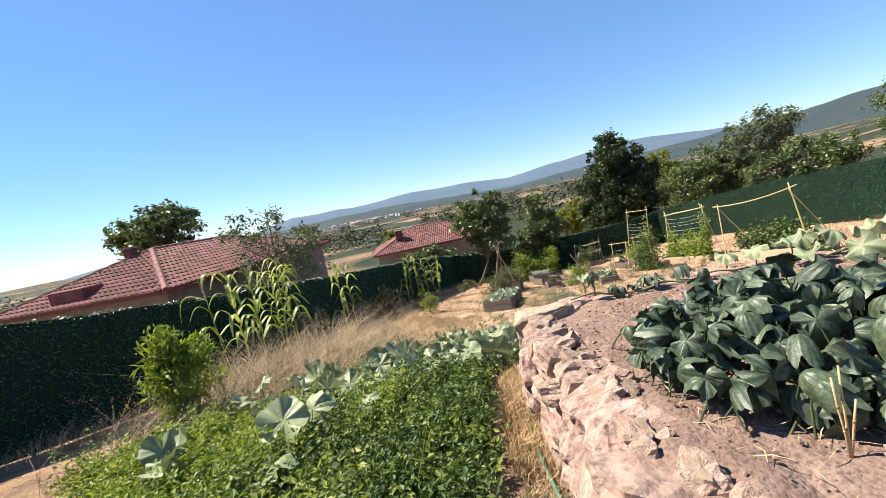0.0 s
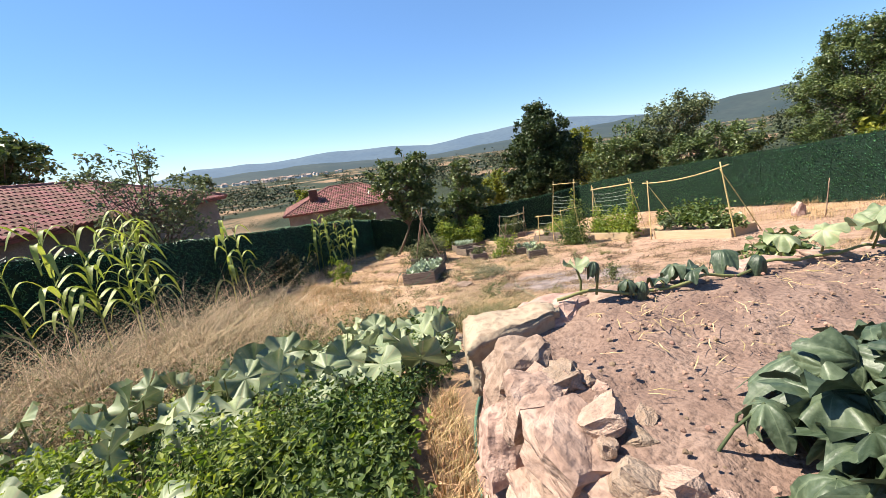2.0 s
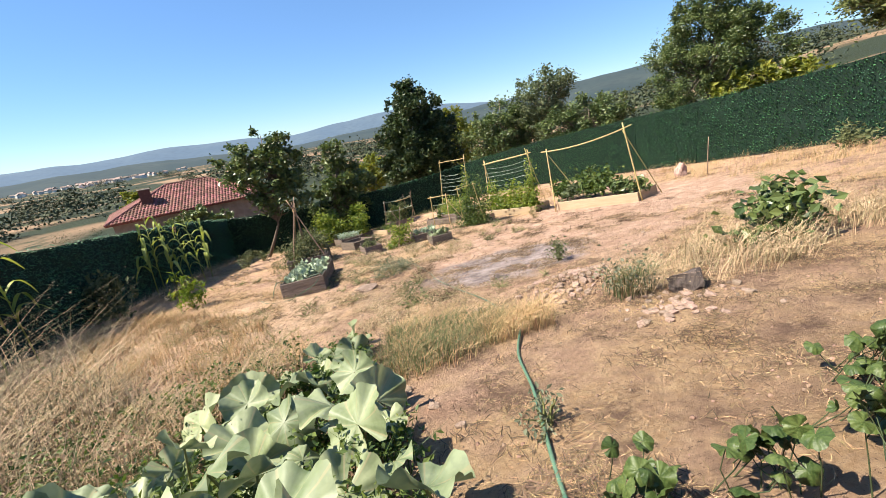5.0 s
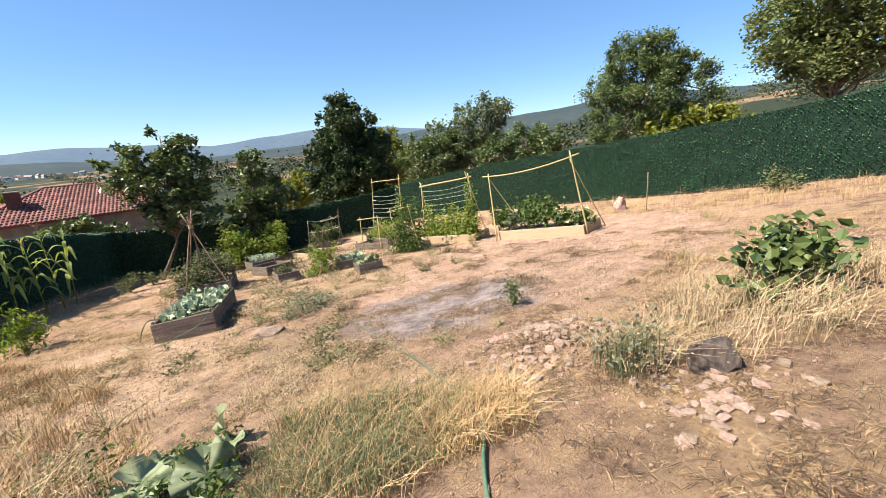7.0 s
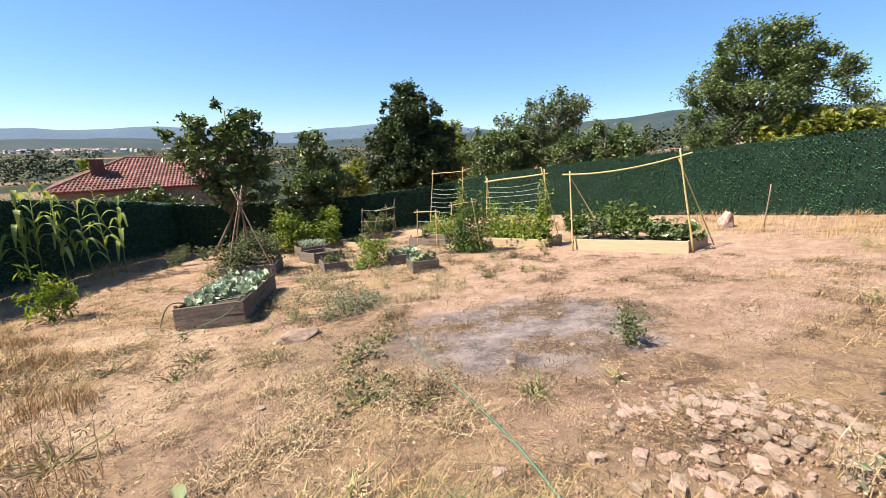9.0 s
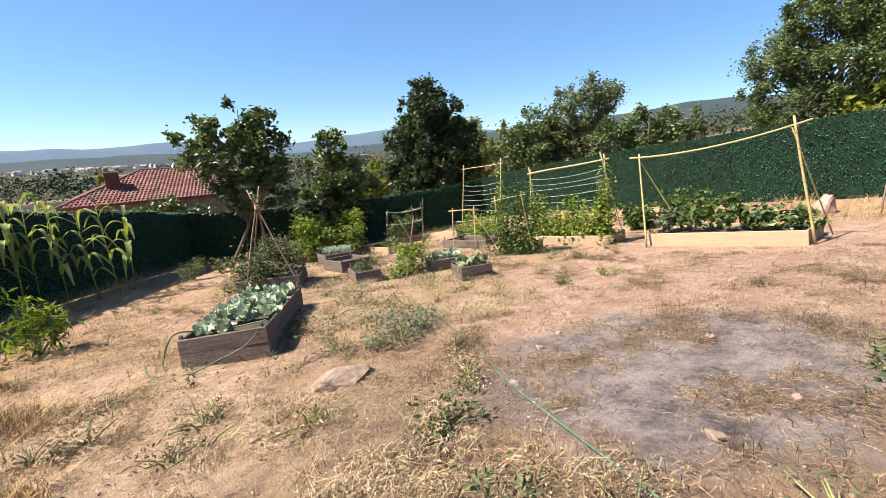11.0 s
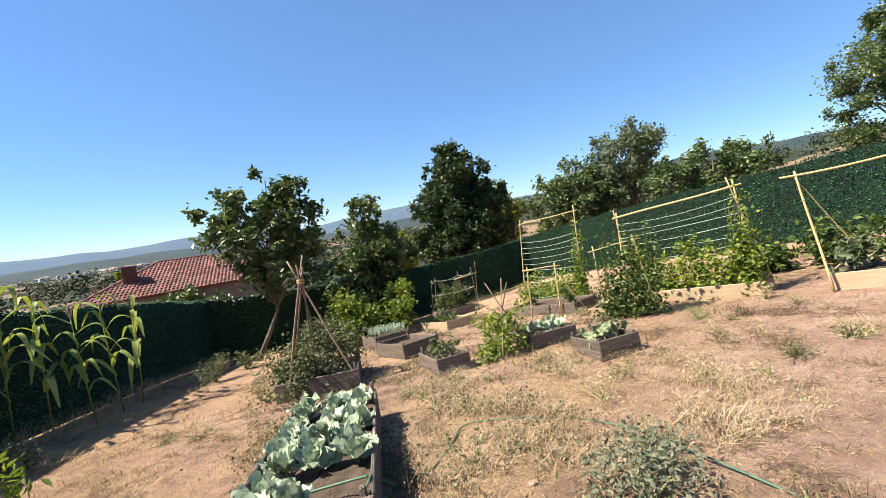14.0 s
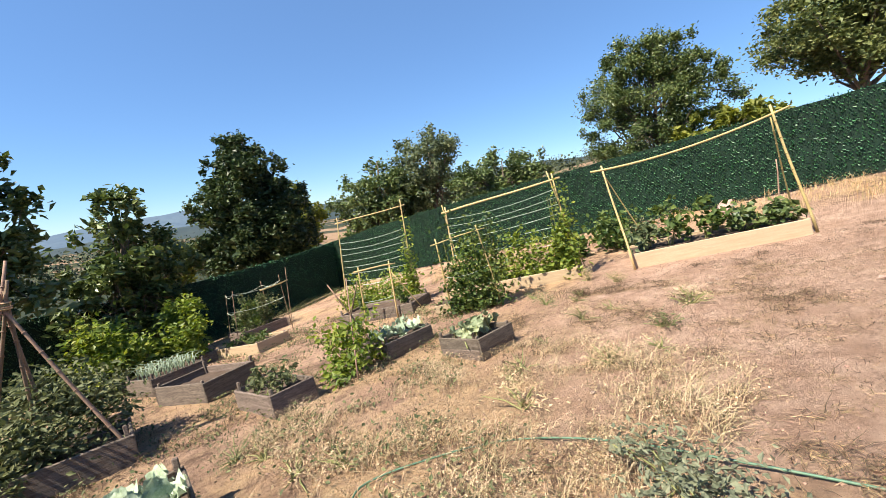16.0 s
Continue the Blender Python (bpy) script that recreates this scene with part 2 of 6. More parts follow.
def ground_material():
    """Dry garden earth: straw, bare red-brown soil and one old ash patch; fields and woods farther off."""
    m = bpy.data.materials.new("dry_ground")
    m.use_nodes = True
    n, l = m.node_tree.nodes, m.node_tree.links
    p = n["Principled BSDF"]
    p.inputs["Roughness"].default_value, p.inputs["Specular IOR Level"].default_value = 0.95, 0.15
    tc = n.new("ShaderNodeTexCoord")

    def nz(scale, detail=6, rough=0.6):
        t = n.new("ShaderNodeTexNoise")
        t.inputs["Scale"].default_value, t.inputs["Detail"].default_value, t.inputs["Roughness"].default_value = scale, detail, rough
        l.new(tc.outputs["Object"], t.inputs["Vector"])
        return t.outputs["Fac"]

    def ramp(fac, lo, hi, ca=(0, 0, 0), cb=(1, 1, 1)):
        r = n.new("ShaderNodeValToRGB")
        r.color_ramp.elements[0].position, r.color_ramp.elements[1].position = lo, hi
        r.color_ramp.elements[0].color, r.color_ramp.elements[1].color = (*ca, 1), (*cb, 1)
        l.new(fac, r.inputs[0])
        return r.outputs[0]

    def mix(fac, a, b):
        x = n.new("ShaderNodeMix")
        x.data_type = "RGBA"
        l.new(fac, x.inputs["Factor"])
        for k, v in (("A", a), ("B", b)):
            if isinstance(v, tuple):
                x.inputs[k].default_value = (*v, 1)
            else:
                l.new(v, x.inputs[k])
        return x.outputs["Result"]

    def math2(op, a, b):
        x = n.new("ShaderNodeMath")
        x.operation = op
        for i, v in enumerate((a, b)):
            if isinstance(v, (int, float)):
                x.inputs[i].default_value = v
            else:
                l.new(v, x.inputs[i])
        return x.outputs[0]

    def blob(x, y, rx, ry, soft):
        mp = n.new("ShaderNodeMapping")
        mp.inputs["Location"].default_value, mp.inputs["Scale"].default_value = (-x / rx, -y / ry, 0), (1 / rx, 1 / ry, 0)
        l.new(tc.outputs["Object"], mp.inputs[0])
        ln = n.new("ShaderNodeVectorMath")
        ln.operation = "LENGTH"
        l.new(mp.outputs[0], ln.inputs[0])
        mr = n.new("ShaderNodeMapRange")
        mr.inputs["From Min"].default_value, mr.inputs["From Max"].default_value = 0.9 + soft * 0.5, 1.2 + soft * 0.5
        mr.inputs["To Min"].default_value, mr.inputs["To Max"].default_value = 1.0, 0.0
        l.new(math2("ADD", ln.outputs["Value"], math2("MULTIPLY", nz(1.6), soft)), mr.inputs[0])
        return mr.outputs[0]

    soil = mix(ramp(nz(1.1), 0.4, 0.62), (0.44, 0.275, 0.19), (0.60, 0.40, 0.295))
    straw = mix(ramp(nz(22, 8, 0.75), 0.4, 0.62), (0.43, 0.27, 0.15), (0.66, 0.46, 0.275))
    dry = mix(ramp(nz(0.55, 7, 0.7), 0.42, 0.56), soil, straw)
    tufts = ramp(nz(0.8, 9, 0.72), 0.47, 0.58)
    dry = mix(math2("MULTIPLY", ramp(nz(2.6, 11, 0.86), 0.44, 0.55), tufts), dry, (0.18, 0.112, 0.078))
    dry = mix(ramp(nz(34, 6, 0.85), 0.575, 0.64), dry, (0.12, 0.074, 0.05))
    bare = mix(blob(8.0, 11.6, 4.6, 3.4, 0.9), dry, mix(ramp(nz(2.5, 8, 0.7), 0.38, 0.6), (0.43, 0.27, 0.19), (0.60, 0.405, 0.30)))
    bare = mix(blob(-0.2, 12.6, 1.7, 2.2, 1.0), bare, mix(ramp(nz(6.0, 8, 0.75), 0.4, 0.6), (0.50, 0.33, 0.215), (0.70, 0.49, 0.34)))
    bare = mix(math2("MULTIPLY", ramp(nz(5.5, 11, 0.88), 0.50, 0.60), 0.7), bare, (0.27, 0.168, 0.118))
    bare = mix(ramp(nz(27, 7, 0.85), 0.59, 0.65), bare, (0.14, 0.088, 0.062))
    ash = mix(ramp(nz(2.4, 10, 0.82), 0.40, 0.58), (0.17, 0.138, 0.135), (0.46, 0.37, 0.345))
    ash = mix(ramp(nz(1.3, 9, 0.8), 0.54, 0.63), ash, (0.095, 0.08, 0.08))
    ash = mix(ramp(nz(31, 6, 0.85), 0.58, 0.65), ash, (0.10, 0.08, 0.073))
    col = mix(blob(4.5, 10.5, 1.5, 1.25, 1.1), bare, ash)
    col = mix(math2("MULTIPLY", blob(2.9, 11.4, 1.1, 0.9, 0.9), 0.35), col, (0.16, 0.127, 0.117))
    # far country: dry fields and woods
    ln = n.new("ShaderNodeVectorMath")
    ln.operation = "LENGTH"
    l.new(tc.outputs["Object"], ln.inputs[0])
    fields = mix(ramp(nz(0.011, 3, 0.5), 0.40, 0.46), (0.2412, 0.1575, 0.0972), (0.0268, 0.0348, 0.0201))
    fields = mix(ramp(nz(0.12, 5, 0.7), 0.56, 0.66), fields, (0.0301, 0.0415, 0.0214))
    col = mix(ramp(math2("DIVIDE", ln.outputs["Value"], 100.0), 0.36, 0.60), col, fields)
    l.new(col, p.inputs["Base Color"])
    bp = n.new("ShaderNodeBump")
    bp.inputs["Strength"].default_value, bp.inputs["Distance"].default_value = 1.0, 0.10
    l.new(nz(14, 11, 0.86), bp.inputs["Height"])
    l.new(bp.outputs[0], p.inputs["Normal"])
    return m


M_GROUND = ground_material()


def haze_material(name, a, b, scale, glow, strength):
    """Wooded slopes kilometres off; a blue glow stands in for light the air scatters."""
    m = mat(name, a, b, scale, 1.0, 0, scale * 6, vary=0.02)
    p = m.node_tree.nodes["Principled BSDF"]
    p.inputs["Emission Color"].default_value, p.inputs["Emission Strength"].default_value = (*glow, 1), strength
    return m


# both ranges emit faint blue: the haze is put into their surface
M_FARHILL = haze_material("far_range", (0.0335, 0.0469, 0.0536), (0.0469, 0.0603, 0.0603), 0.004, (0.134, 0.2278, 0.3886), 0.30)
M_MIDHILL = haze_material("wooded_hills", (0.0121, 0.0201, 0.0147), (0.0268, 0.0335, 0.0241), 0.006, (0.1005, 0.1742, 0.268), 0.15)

# ---- tools for building ----


class Geo:
    """Collects vertices and faces and makes one mesh of them."""

    def __init__(self):
        self.v, self.f, self.n = [], [], 0

    def add(self, verts, faces):
        verts = np.asarray(verts, float).reshape(-1, 3)
        self.v.append(verts)
        self.f += [tuple(i + self.n for i in f) for f in faces]
        self.n += len(verts)
        return self

    def quads(self, verts, k=4):
        """verts: (m, k, 3), one face of k corners each."""
        m = len(verts)
        idx = np.arange(m * k).reshape(m, k) + self.n
        self.v.append(np.asarray(verts, float).reshape(-1, 3))
        self.f += [tuple(r) for r in idx.tolist()]
        self.n += m * k
        return self

    def mesh(self, name, smooth=False):
        me = bpy.data.meshes.new(name)
        v = np.concatenate(self.v) if self.v else np.zeros((0, 3))
        me.from_pydata(v.tolist(), [], self.f)
        if smooth:
            me.shade_smooth()
        return me


def link(name, data, material, parent=None, label="", m=None):
    """One mesh object, under a thing or a part where parent is given; m is its pose there."""
    me = data.mesh(name) if isinstance(data, Geo) else data
    if material and not me.materials:
        me.materials.append(material)
    ob = new(name, me)
    if parent:
        ob.parent = parent
    if m is not None:
        ob.matrix_basis = m
    if label:
        ob["label"] = label
    return ob


def thing(name, m, label, category, group="", kind=""):
    return tagged(place(new(name), m), label, category, group, kind)


def place(ob, m):
    ob.matrix_basis = m
    return ob


def tube(geo, pts, r0, r1=None, sides=6, cap=True):
    """A round bar along pts, tapering from r0 to r1."""
    pts = [Vector(p) for p in pts]
    r1 = r0 if r1 is None else r1
    k, rings = len(pts), []
    d0 = (pts[1] - pts[0]).normalized()
    side = d0.orthogonal().normalized()
    for i, p in enumerate(pts):
        d = (pts[min(i + 1, k - 1)] - pts[max(i - 1, 0)]).normalized()
        side = (side - d * side.dot(d)).normalized()
        up = d.cross(side)
        r = r0 + (r1 - r0) * i / (k - 1)
        rings += [p + (side * math.cos(a) + up * math.sin(a)) * r for a in (2 * math.pi * j / sides for j in range(sides))]
    faces = [(i * sides + j, i * sides + (j + 1) % sides, (i + 1) * sides + (j + 1) % sides, (i + 1) * sides + j) for i in range(k - 1) for j in range(sides)]
    if cap:
        faces += [tuple(reversed(range(sides))), tuple(range((k - 1) * sides, k * sides))]
    geo.add([tuple(p) for p in rings], faces)
    return geo


def board(sx, sy, sz, seed=0, bevel=0.008):
    """A sawn board with worn edges, x along it, centred in x and y, its foot at z = 0."""
    rng = random.Random(seed)
    bm = bmesh.new()
    bmesh.ops.create_cube(bm, size=1)
    for v in bm.verts:
        v.co = Vector((v.co.x * sx, v.co.y * sy, (v.co.z + 0.5) * sz)) + Vector([rng.uniform(-0.004, 0.004) for _ in range(3)])
    bmesh.ops.bevel(bm, geom=bm.edges[:], offset=bevel, segments=1, affect="EDGES")
    me = bpy.data.meshes.new("board")
    bm.to_mesh(me)
    bm.free()
    return me


def rock_mesh(seed, cuts=9, sub=2, rough=0.10):
    """A broken, angular stone about one unit across."""
    rng = random.Random(seed)
    bm = bmesh.new()
    bmesh.ops.create_icosphere(bm, subdivisions=sub, radius=0.62)
    for _ in range(cuts):
        d = Vector([rng.gauss(0, 1) for _ in range(3)]).normalized()
        h = rng.uniform(0.30, 0.48)
        for v in bm.verts:
            o = v.co.dot(d) - h
            if o > 0:
                v.co -= d * o
    off = Vector((seed * 3.7, seed * 1.3, 0))
    for v in bm.verts:
        v.co += v.co.normalized() * rough * noise.noise(v.co * 3.2 + off)
    me = bpy.data.meshes.new("stone")
    bm.to_mesh(me)
    bm.free()
    return me


def leaf_cloud(geo, centres, size, rng, up=0.35, aspect=0.55, droop=0.0):
    """Small folded leaves at the centres, turned every way but facing up on the whole."""
    c = np.asarray(centres, float)
    m = len(c)
    d = rng.normal(size=(m, 3))
    d[:, 2] = d[:, 2] * 0.6 - droop
    d /= np.linalg.norm(d, axis=1, keepdims=True)
    nrm = rng.normal(size=(m, 3))
    nrm[:, 2] = np.abs(nrm[:, 2]) + up
    s = np.cross(d, nrm)
    s /= np.linalg.norm(s, axis=1, keepdims=True) + 1e-9
    nrm = np.cross(s, d)
    L = (size * rng.uniform(0.6, 1.35, m))[:, None]
    W = L * aspect * 0.5
    base, tip = c - d * L * 0.5, c + d * L * 0.5
    mid = c + nrm * L * 0.0
    left, right = mid + s * W + nrm * L * 0.12, mid - s * W + nrm * L * 0.12
    v = np.stack([base, right, tip, left], 1)
    return geo.quads(v)


# ---- the lie of the land ----
C0, CX, CY, CXX, CXY, CYY, CXXX, CXXY, CXYY, CYYY = 0.7412, 0.02003, -0.37501, -0.00252, -0.00132, 0.01284, 0.000038, 0.000306, -0.000072, -0.000221


def garden(x, y):
    """Height of the sloping garden, continued evenly beyond its fences."""
    x, q = min(max(x, -8), 18), min(max(y, 4.0), 29.0)
    z = C0 + CX * x + CY * q + CXX * x * x + CXY * x * q + CYY * q * q + CXXX * x ** 3 + CXXY * x * x * q + CXYY * x * q * q + CYYY * q ** 3
    return z + 0.165 * (q - y) if y < 4 else z - 0.12 * min(y - q, 30)


def lerp_table(a, table):
    for (a0, v0), (a1, v1) in zip(table, table[1:]):
        if a <= a1:
            return v0 + (v1 - v0) * max(0.0, (a - a0) / (a1 - a0))
    return table[-1][1]


def gz(x, y):
    """Height of the ground anywhere."""
    r, az = math.hypot(x - 4, y - 12), math.degrees(math.atan2(x, y))
    z = garden(x, y) + 0.030 * noise.noise((x * 0.9, y * 0.9, 0)) + 0.018 * noise.noise((x * 3.1, y * 3.1, 5))
    z += 0.16 * math.exp(-((x - 3.72) / 0.55) ** 2 - ((y - 7.95) / 0.5) ** 2)
    if r > 24:
        rise = lerp_table(abs(az - 110), ((0, 0.07), (40, 0.055), (70, -0.05), (180, -0.055)))
        far = lerp_table(r, ((24, 0), (60, 36), (300, 240), (900, 300), (4500, 300)))
        z = z * (1 - min(1, (r - 24) / 200)) + rise * far + 1.2 * noise.noise((x * 0.012, y * 0.012, 2)) * min(1, r / 200)
    return z


def axis_steps(lo, hi, step, reach):
    inner = [lo + step * i for i in range(int((hi - lo) / step) + 1)]
    grow, s, a, b = [], step, lo, hi
    left, right = [], []
    while a > -reach:
        s *= 1.16
        a, b = a - s, b + s
        left.append(a)
        right.append(b)
    return left[::-1] + inner + right


xs, ys = axis_steps(-9, 18, 0.22, 4600), axis_steps(-3, 29, 0.22, 4600)
g = Geo()
nx, ny = len(xs), len(ys)
g.add([(x, y, gz(x, y)) for y in ys for x in xs], [(j * nx + i, j * nx + i + 1, (j + 1) * nx + i + 1, (j + 1) * nx + i) for j in range(ny - 1) for i in range(nx - 1)])
ground_me = g.mesh("ground", smooth=True)
ground_ob = tagged(link("ground", ground_me, M_GROUND), "dry sloping garden earth with straw, bare soil and ash", "ground", kind="structure")


def ridge(name, r, table, foot, material, label, seed, jag):
    """A range of hills with its outline as angles over the horizon, seen from the garden."""
    gg = Geo()
    rows, cols = 7, 260
    a0, a1 = table[0][0], table[-1][0]
    vs = []
    for j in range(rows):
        k = j / (rows - 1)
        for i in range(cols):
            a = a0 + (a1 - a0) * i / (cols - 1)
            el = lerp_table(a, table)
            top = 1.4 + r * math.tan(radians(el)) + jag * r * 0.001 * noise.fractal((a * 0.25, seed, 0), 1.0, 2.2, 5)
            z = foot + (top - foot) * math.sin(k * math.pi / 2) + (0.10 * (top - foot) * noise.noise((a * 0.2, k * 3, seed)) if 0 < j < rows - 1 else 0)
            rr = r * (0.72 + 0.28 * k)
            vs.append((rr * math.sin(radians(a)), rr * math.cos(radians(a)), z))
    gg.add(vs, [(j * cols + i, j * cols + i + 1, (j + 1) * cols + i + 1, (j + 1) * cols + i) for j in range(rows - 1) for i in range(cols - 1)])
    return tagged(link(name, gg.mesh(name, smooth=True), material), label, "hills", kind="structure")


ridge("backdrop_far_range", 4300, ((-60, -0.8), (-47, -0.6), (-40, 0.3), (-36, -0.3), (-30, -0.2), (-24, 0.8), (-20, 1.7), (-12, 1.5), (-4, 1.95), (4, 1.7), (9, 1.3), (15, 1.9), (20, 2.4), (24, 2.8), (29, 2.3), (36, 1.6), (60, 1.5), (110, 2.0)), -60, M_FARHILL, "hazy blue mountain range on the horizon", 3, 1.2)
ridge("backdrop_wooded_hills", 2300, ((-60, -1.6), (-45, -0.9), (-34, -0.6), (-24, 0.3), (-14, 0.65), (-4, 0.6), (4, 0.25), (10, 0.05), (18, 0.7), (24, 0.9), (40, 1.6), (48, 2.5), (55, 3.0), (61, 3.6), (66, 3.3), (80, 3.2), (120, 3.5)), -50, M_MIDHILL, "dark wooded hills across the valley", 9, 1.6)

# ---- fences of green artificial hedge ----
FENCE_H = 2.2


def fence(name, p0, p1, label, lean=0.0):
    """Posts and panels of green needle hedge mesh that follow the ground from p0 to p1."""
    p0, p1 = Vector(p0), Vector(p1)
    length = (p1 - p0).length
    count = max(1, round(length / 2.5))
    d = (p1 - p0).normalized()
    nrm = Vector((-d.y, d.x))
    root = tagged(new(name), label, "fence", kind="structure")
    inward = 1.0 if nrm.dot(Vector((4.0, 14.0)) - p0) > 0 else -1.0
    rng = np.random.default_rng(int(abs(p0.x) * 100 + abs(p1.y) * 7))
    post = tube(Geo(), [(0, 0, -0.3), (0, 0, FENCE_H + 0.04)], 0.028, sides=8).mesh("post")
    for i in range(count + 1):
        q = p0 + d * length * i / count
        link("post", post, M_FENCE, root, m=pose(q.x, q.y, garden(q.x, q.y)))
    for i in range(count):
        a, b = p0 + d * length * i / count, p0 + d * length * (i + 1) / count
        za, zb = garden(a.x, a.y), garden(b.x, b.y)
        w, nu, nv = (b - a).length, 14, 12
        gg = Geo()
        vs = []
        for s in (0.02, -0.02):
            for v in range(nv + 1):
                for u in range(nu + 1):
                    q = a + d * w * u / nu
                    z = za + (zb - za) * u / nu + 0.03 + FENCE_H * v / nv - 0.03 * 4 * (u / nu) * (1 - u / nu) * (v / nv)
                    k = s + 0.025 * noise.noise((q.x * 1.3, q.y * 1.3, z * 1.3))
                    vs.append((q.x + nrm.x * k, q.y + nrm.y * k, z))
        off, row = (nu + 1) * (nv + 1), nu + 1
        fs = []
        for v in range(nv):
            for u in range(nu):
                k = v * row + u
                fs += [(k, k + 1, k + row + 1, k + row), (off + k, off + k + row, off + k + row + 1, off + k + 1)]
        for u in range(nu):
            k = nv * row + u
            fs += [(k, k + 1, off + k + 1, off + k), (u + 1, u, off + u, off + u + 1)]
        gg.add(vs, fs)
        panel = link("panel", gg, M_FENCE, root)
        # needle tufts in slanting rows
        n_t = int(w * FENCE_H * 620)
        uu, vv = rng.random(n_t), rng.random(n_t)
        rows = 0.085
        t = uu * w + vv * FENCE_H * 0.9
        uu = np.clip(uu + ((np.round(t / rows) * rows - t) * 0.75) / w, 0, 1)
        side = np.where(rng.random(n_t) < 0.85, inward, -inward)
        base = np.stack([a.x + d.x * w * uu, a.y + d.y * w * uu, za + (zb - za) * uu + 0.05 + FENCE_H * vv], 1) + np.array([nrm.x, nrm.y, 0]) * (side * 0.036)[:, None]
        outw = np.array([nrm.x, nrm.y, 0]) * side[:, None] * rng.uniform(0.015, 0.06, n_t)[:, None]
        along = np.array([d.x, d.y, 0]) * rng.normal(0, 0.028, n_t)[:, None]
        tip = base + outw + along + np.array([0, 0, 1]) * rng.uniform(-0.03, 0.06, n_t)[:, None]
        wid = np.array([d.x, d.y, 0.6]) * rng.uniform(0.006, 0.013, n_t)[:, None]
        tufts = Geo().quads(np.stack([base - wid, base + wid, tip + wid * 0.5, tip - wid * 0.5], 1))
        tagged(link("needles", tufts, M_NEEDLE, panel), kind="stuff")
    return root


FL0, FL1, FR1, FR0 = (-10.6, -3.2), (-0.15, 27.9), (13.9, 28.0), (16.3, -3.2)
FRM = (16.25, 11.5)
fence("fence_left", FL0, FL1, "green artificial hedge fence in shade along the lower side")
fence("fence_far", FL1, FR1, "green artificial hedge fence across the bottom of the garden")
fence("fence_right", FR1, FRM, "sunlit green artificial hedge fence with wire edge")
fence("fence_right_upper", FRM, FR0, "sunlit green artificial hedge fence up the slope")

# ---- the raised terrace and its dry-stone wall ----
TOP = 0.25


def terrace():
    gg = Geo()
    x0, x1, y0, y1, st = 0.62, 6.0, -2.8, 3.98, 0.09
    nu, nv = int((x1 - x0) / st), int((y1 - y0) / st)
    vs = []
    for j in range(nv + 1):
        for i in range(nu + 1):
            x, y = x0 + (x1 - x0) * i / nu, y0 + (y1 - y0) * j / nv
            z = TOP + 0.035 * noise.noise((x * 1.7, y * 1.7, 3)) + 0.030 * noise.fractal((x * 6, y * 6, 1), 0.8, 2.1, 4)
            z -= 0.10 * max(0.0, min(1.0, (1.25 - x) / 0.3)) * max(0.0, min(1.0, (y - 3.2) / 0.3))
            if i == 0 or j == nv:
                z -= 0.05
            vs.append((x, y, z))
    fs = [(j * (nu + 1) + i, j * (nu + 1) + i + 1, (j + 1) * (nu + 1) + i + 1, (j + 1) * (nu + 1) + i) for j in range(nv) for i in range(nu)]
    rim = [i for i in range(nu + 1)] + [j * (nu + 1) + nu for j in range(1, nv + 1)] + [nv * (nu + 1) + i for i in range(nu - 1, -1, -1)] + [j * (nu + 1) for j in range(nv - 1, 0, -1)]
    k0 = len(vs)
    for r in rim:
        vs.append((vs[r][0], vs[r][1], -1.3))
    for a in range(len(rim)):
        b = (a + 1) % len(rim)
        fs.append((rim[b], rim[a], k0 + a, k0 + b))
    gg.add(vs, fs)
    return tagged(link("terrace_ground", gg.mesh("terrace_ground"), M_SOIL), "raised bed of bare pinkish soil with clods", "ground", kind="structure")


terrace_ob = terrace()


def block_mesh(seed, cuts=5):
    """A rough squared building stone about one unit across."""
    bm = bmesh.new()
    bmesh.ops.create_cube(bm, size=1)
    bmesh.ops.subdivide_edges(bm, edges=bm.edges[:], cuts=cuts, use_grid_fill=True)
    off, rng = Vector((seed * 5.1, seed * 2.3, 1)), random.Random(seed)
    planes = [(Vector([rng.gauss(0, 1) for _ in range(3)]).normalized(), rng.uniform(0.42, 0.56)) for _ in range(5)]
    for v in bm.verts:
        ball = v.co.normalized() * 0.60
        q = v.co.lerp(ball, 0.30)
        for d, k in planes:
            o = q.dot(d) - k
            if o > 0:
                q = q - d * o
        v.co = q + q.normalized() * (0.16 * noise.noise(q * 2.3 + off) + 0.10 * noise.noise(q * 5.5 + off))
    me = bpy.data.meshes.new("stone")
    bm.to_mesh(me)
    bm.free()
    return me


ROCKS = [block_mesh(s) for s in range(12)]
SMALLROCKS = [block_mesh(40 + s, 3) for s in range(8)]
for me in ROCKS:
    me.materials.append(M_STONE)
for me in SMALLROCKS:
    me.materials.append(M_RUBBLE)


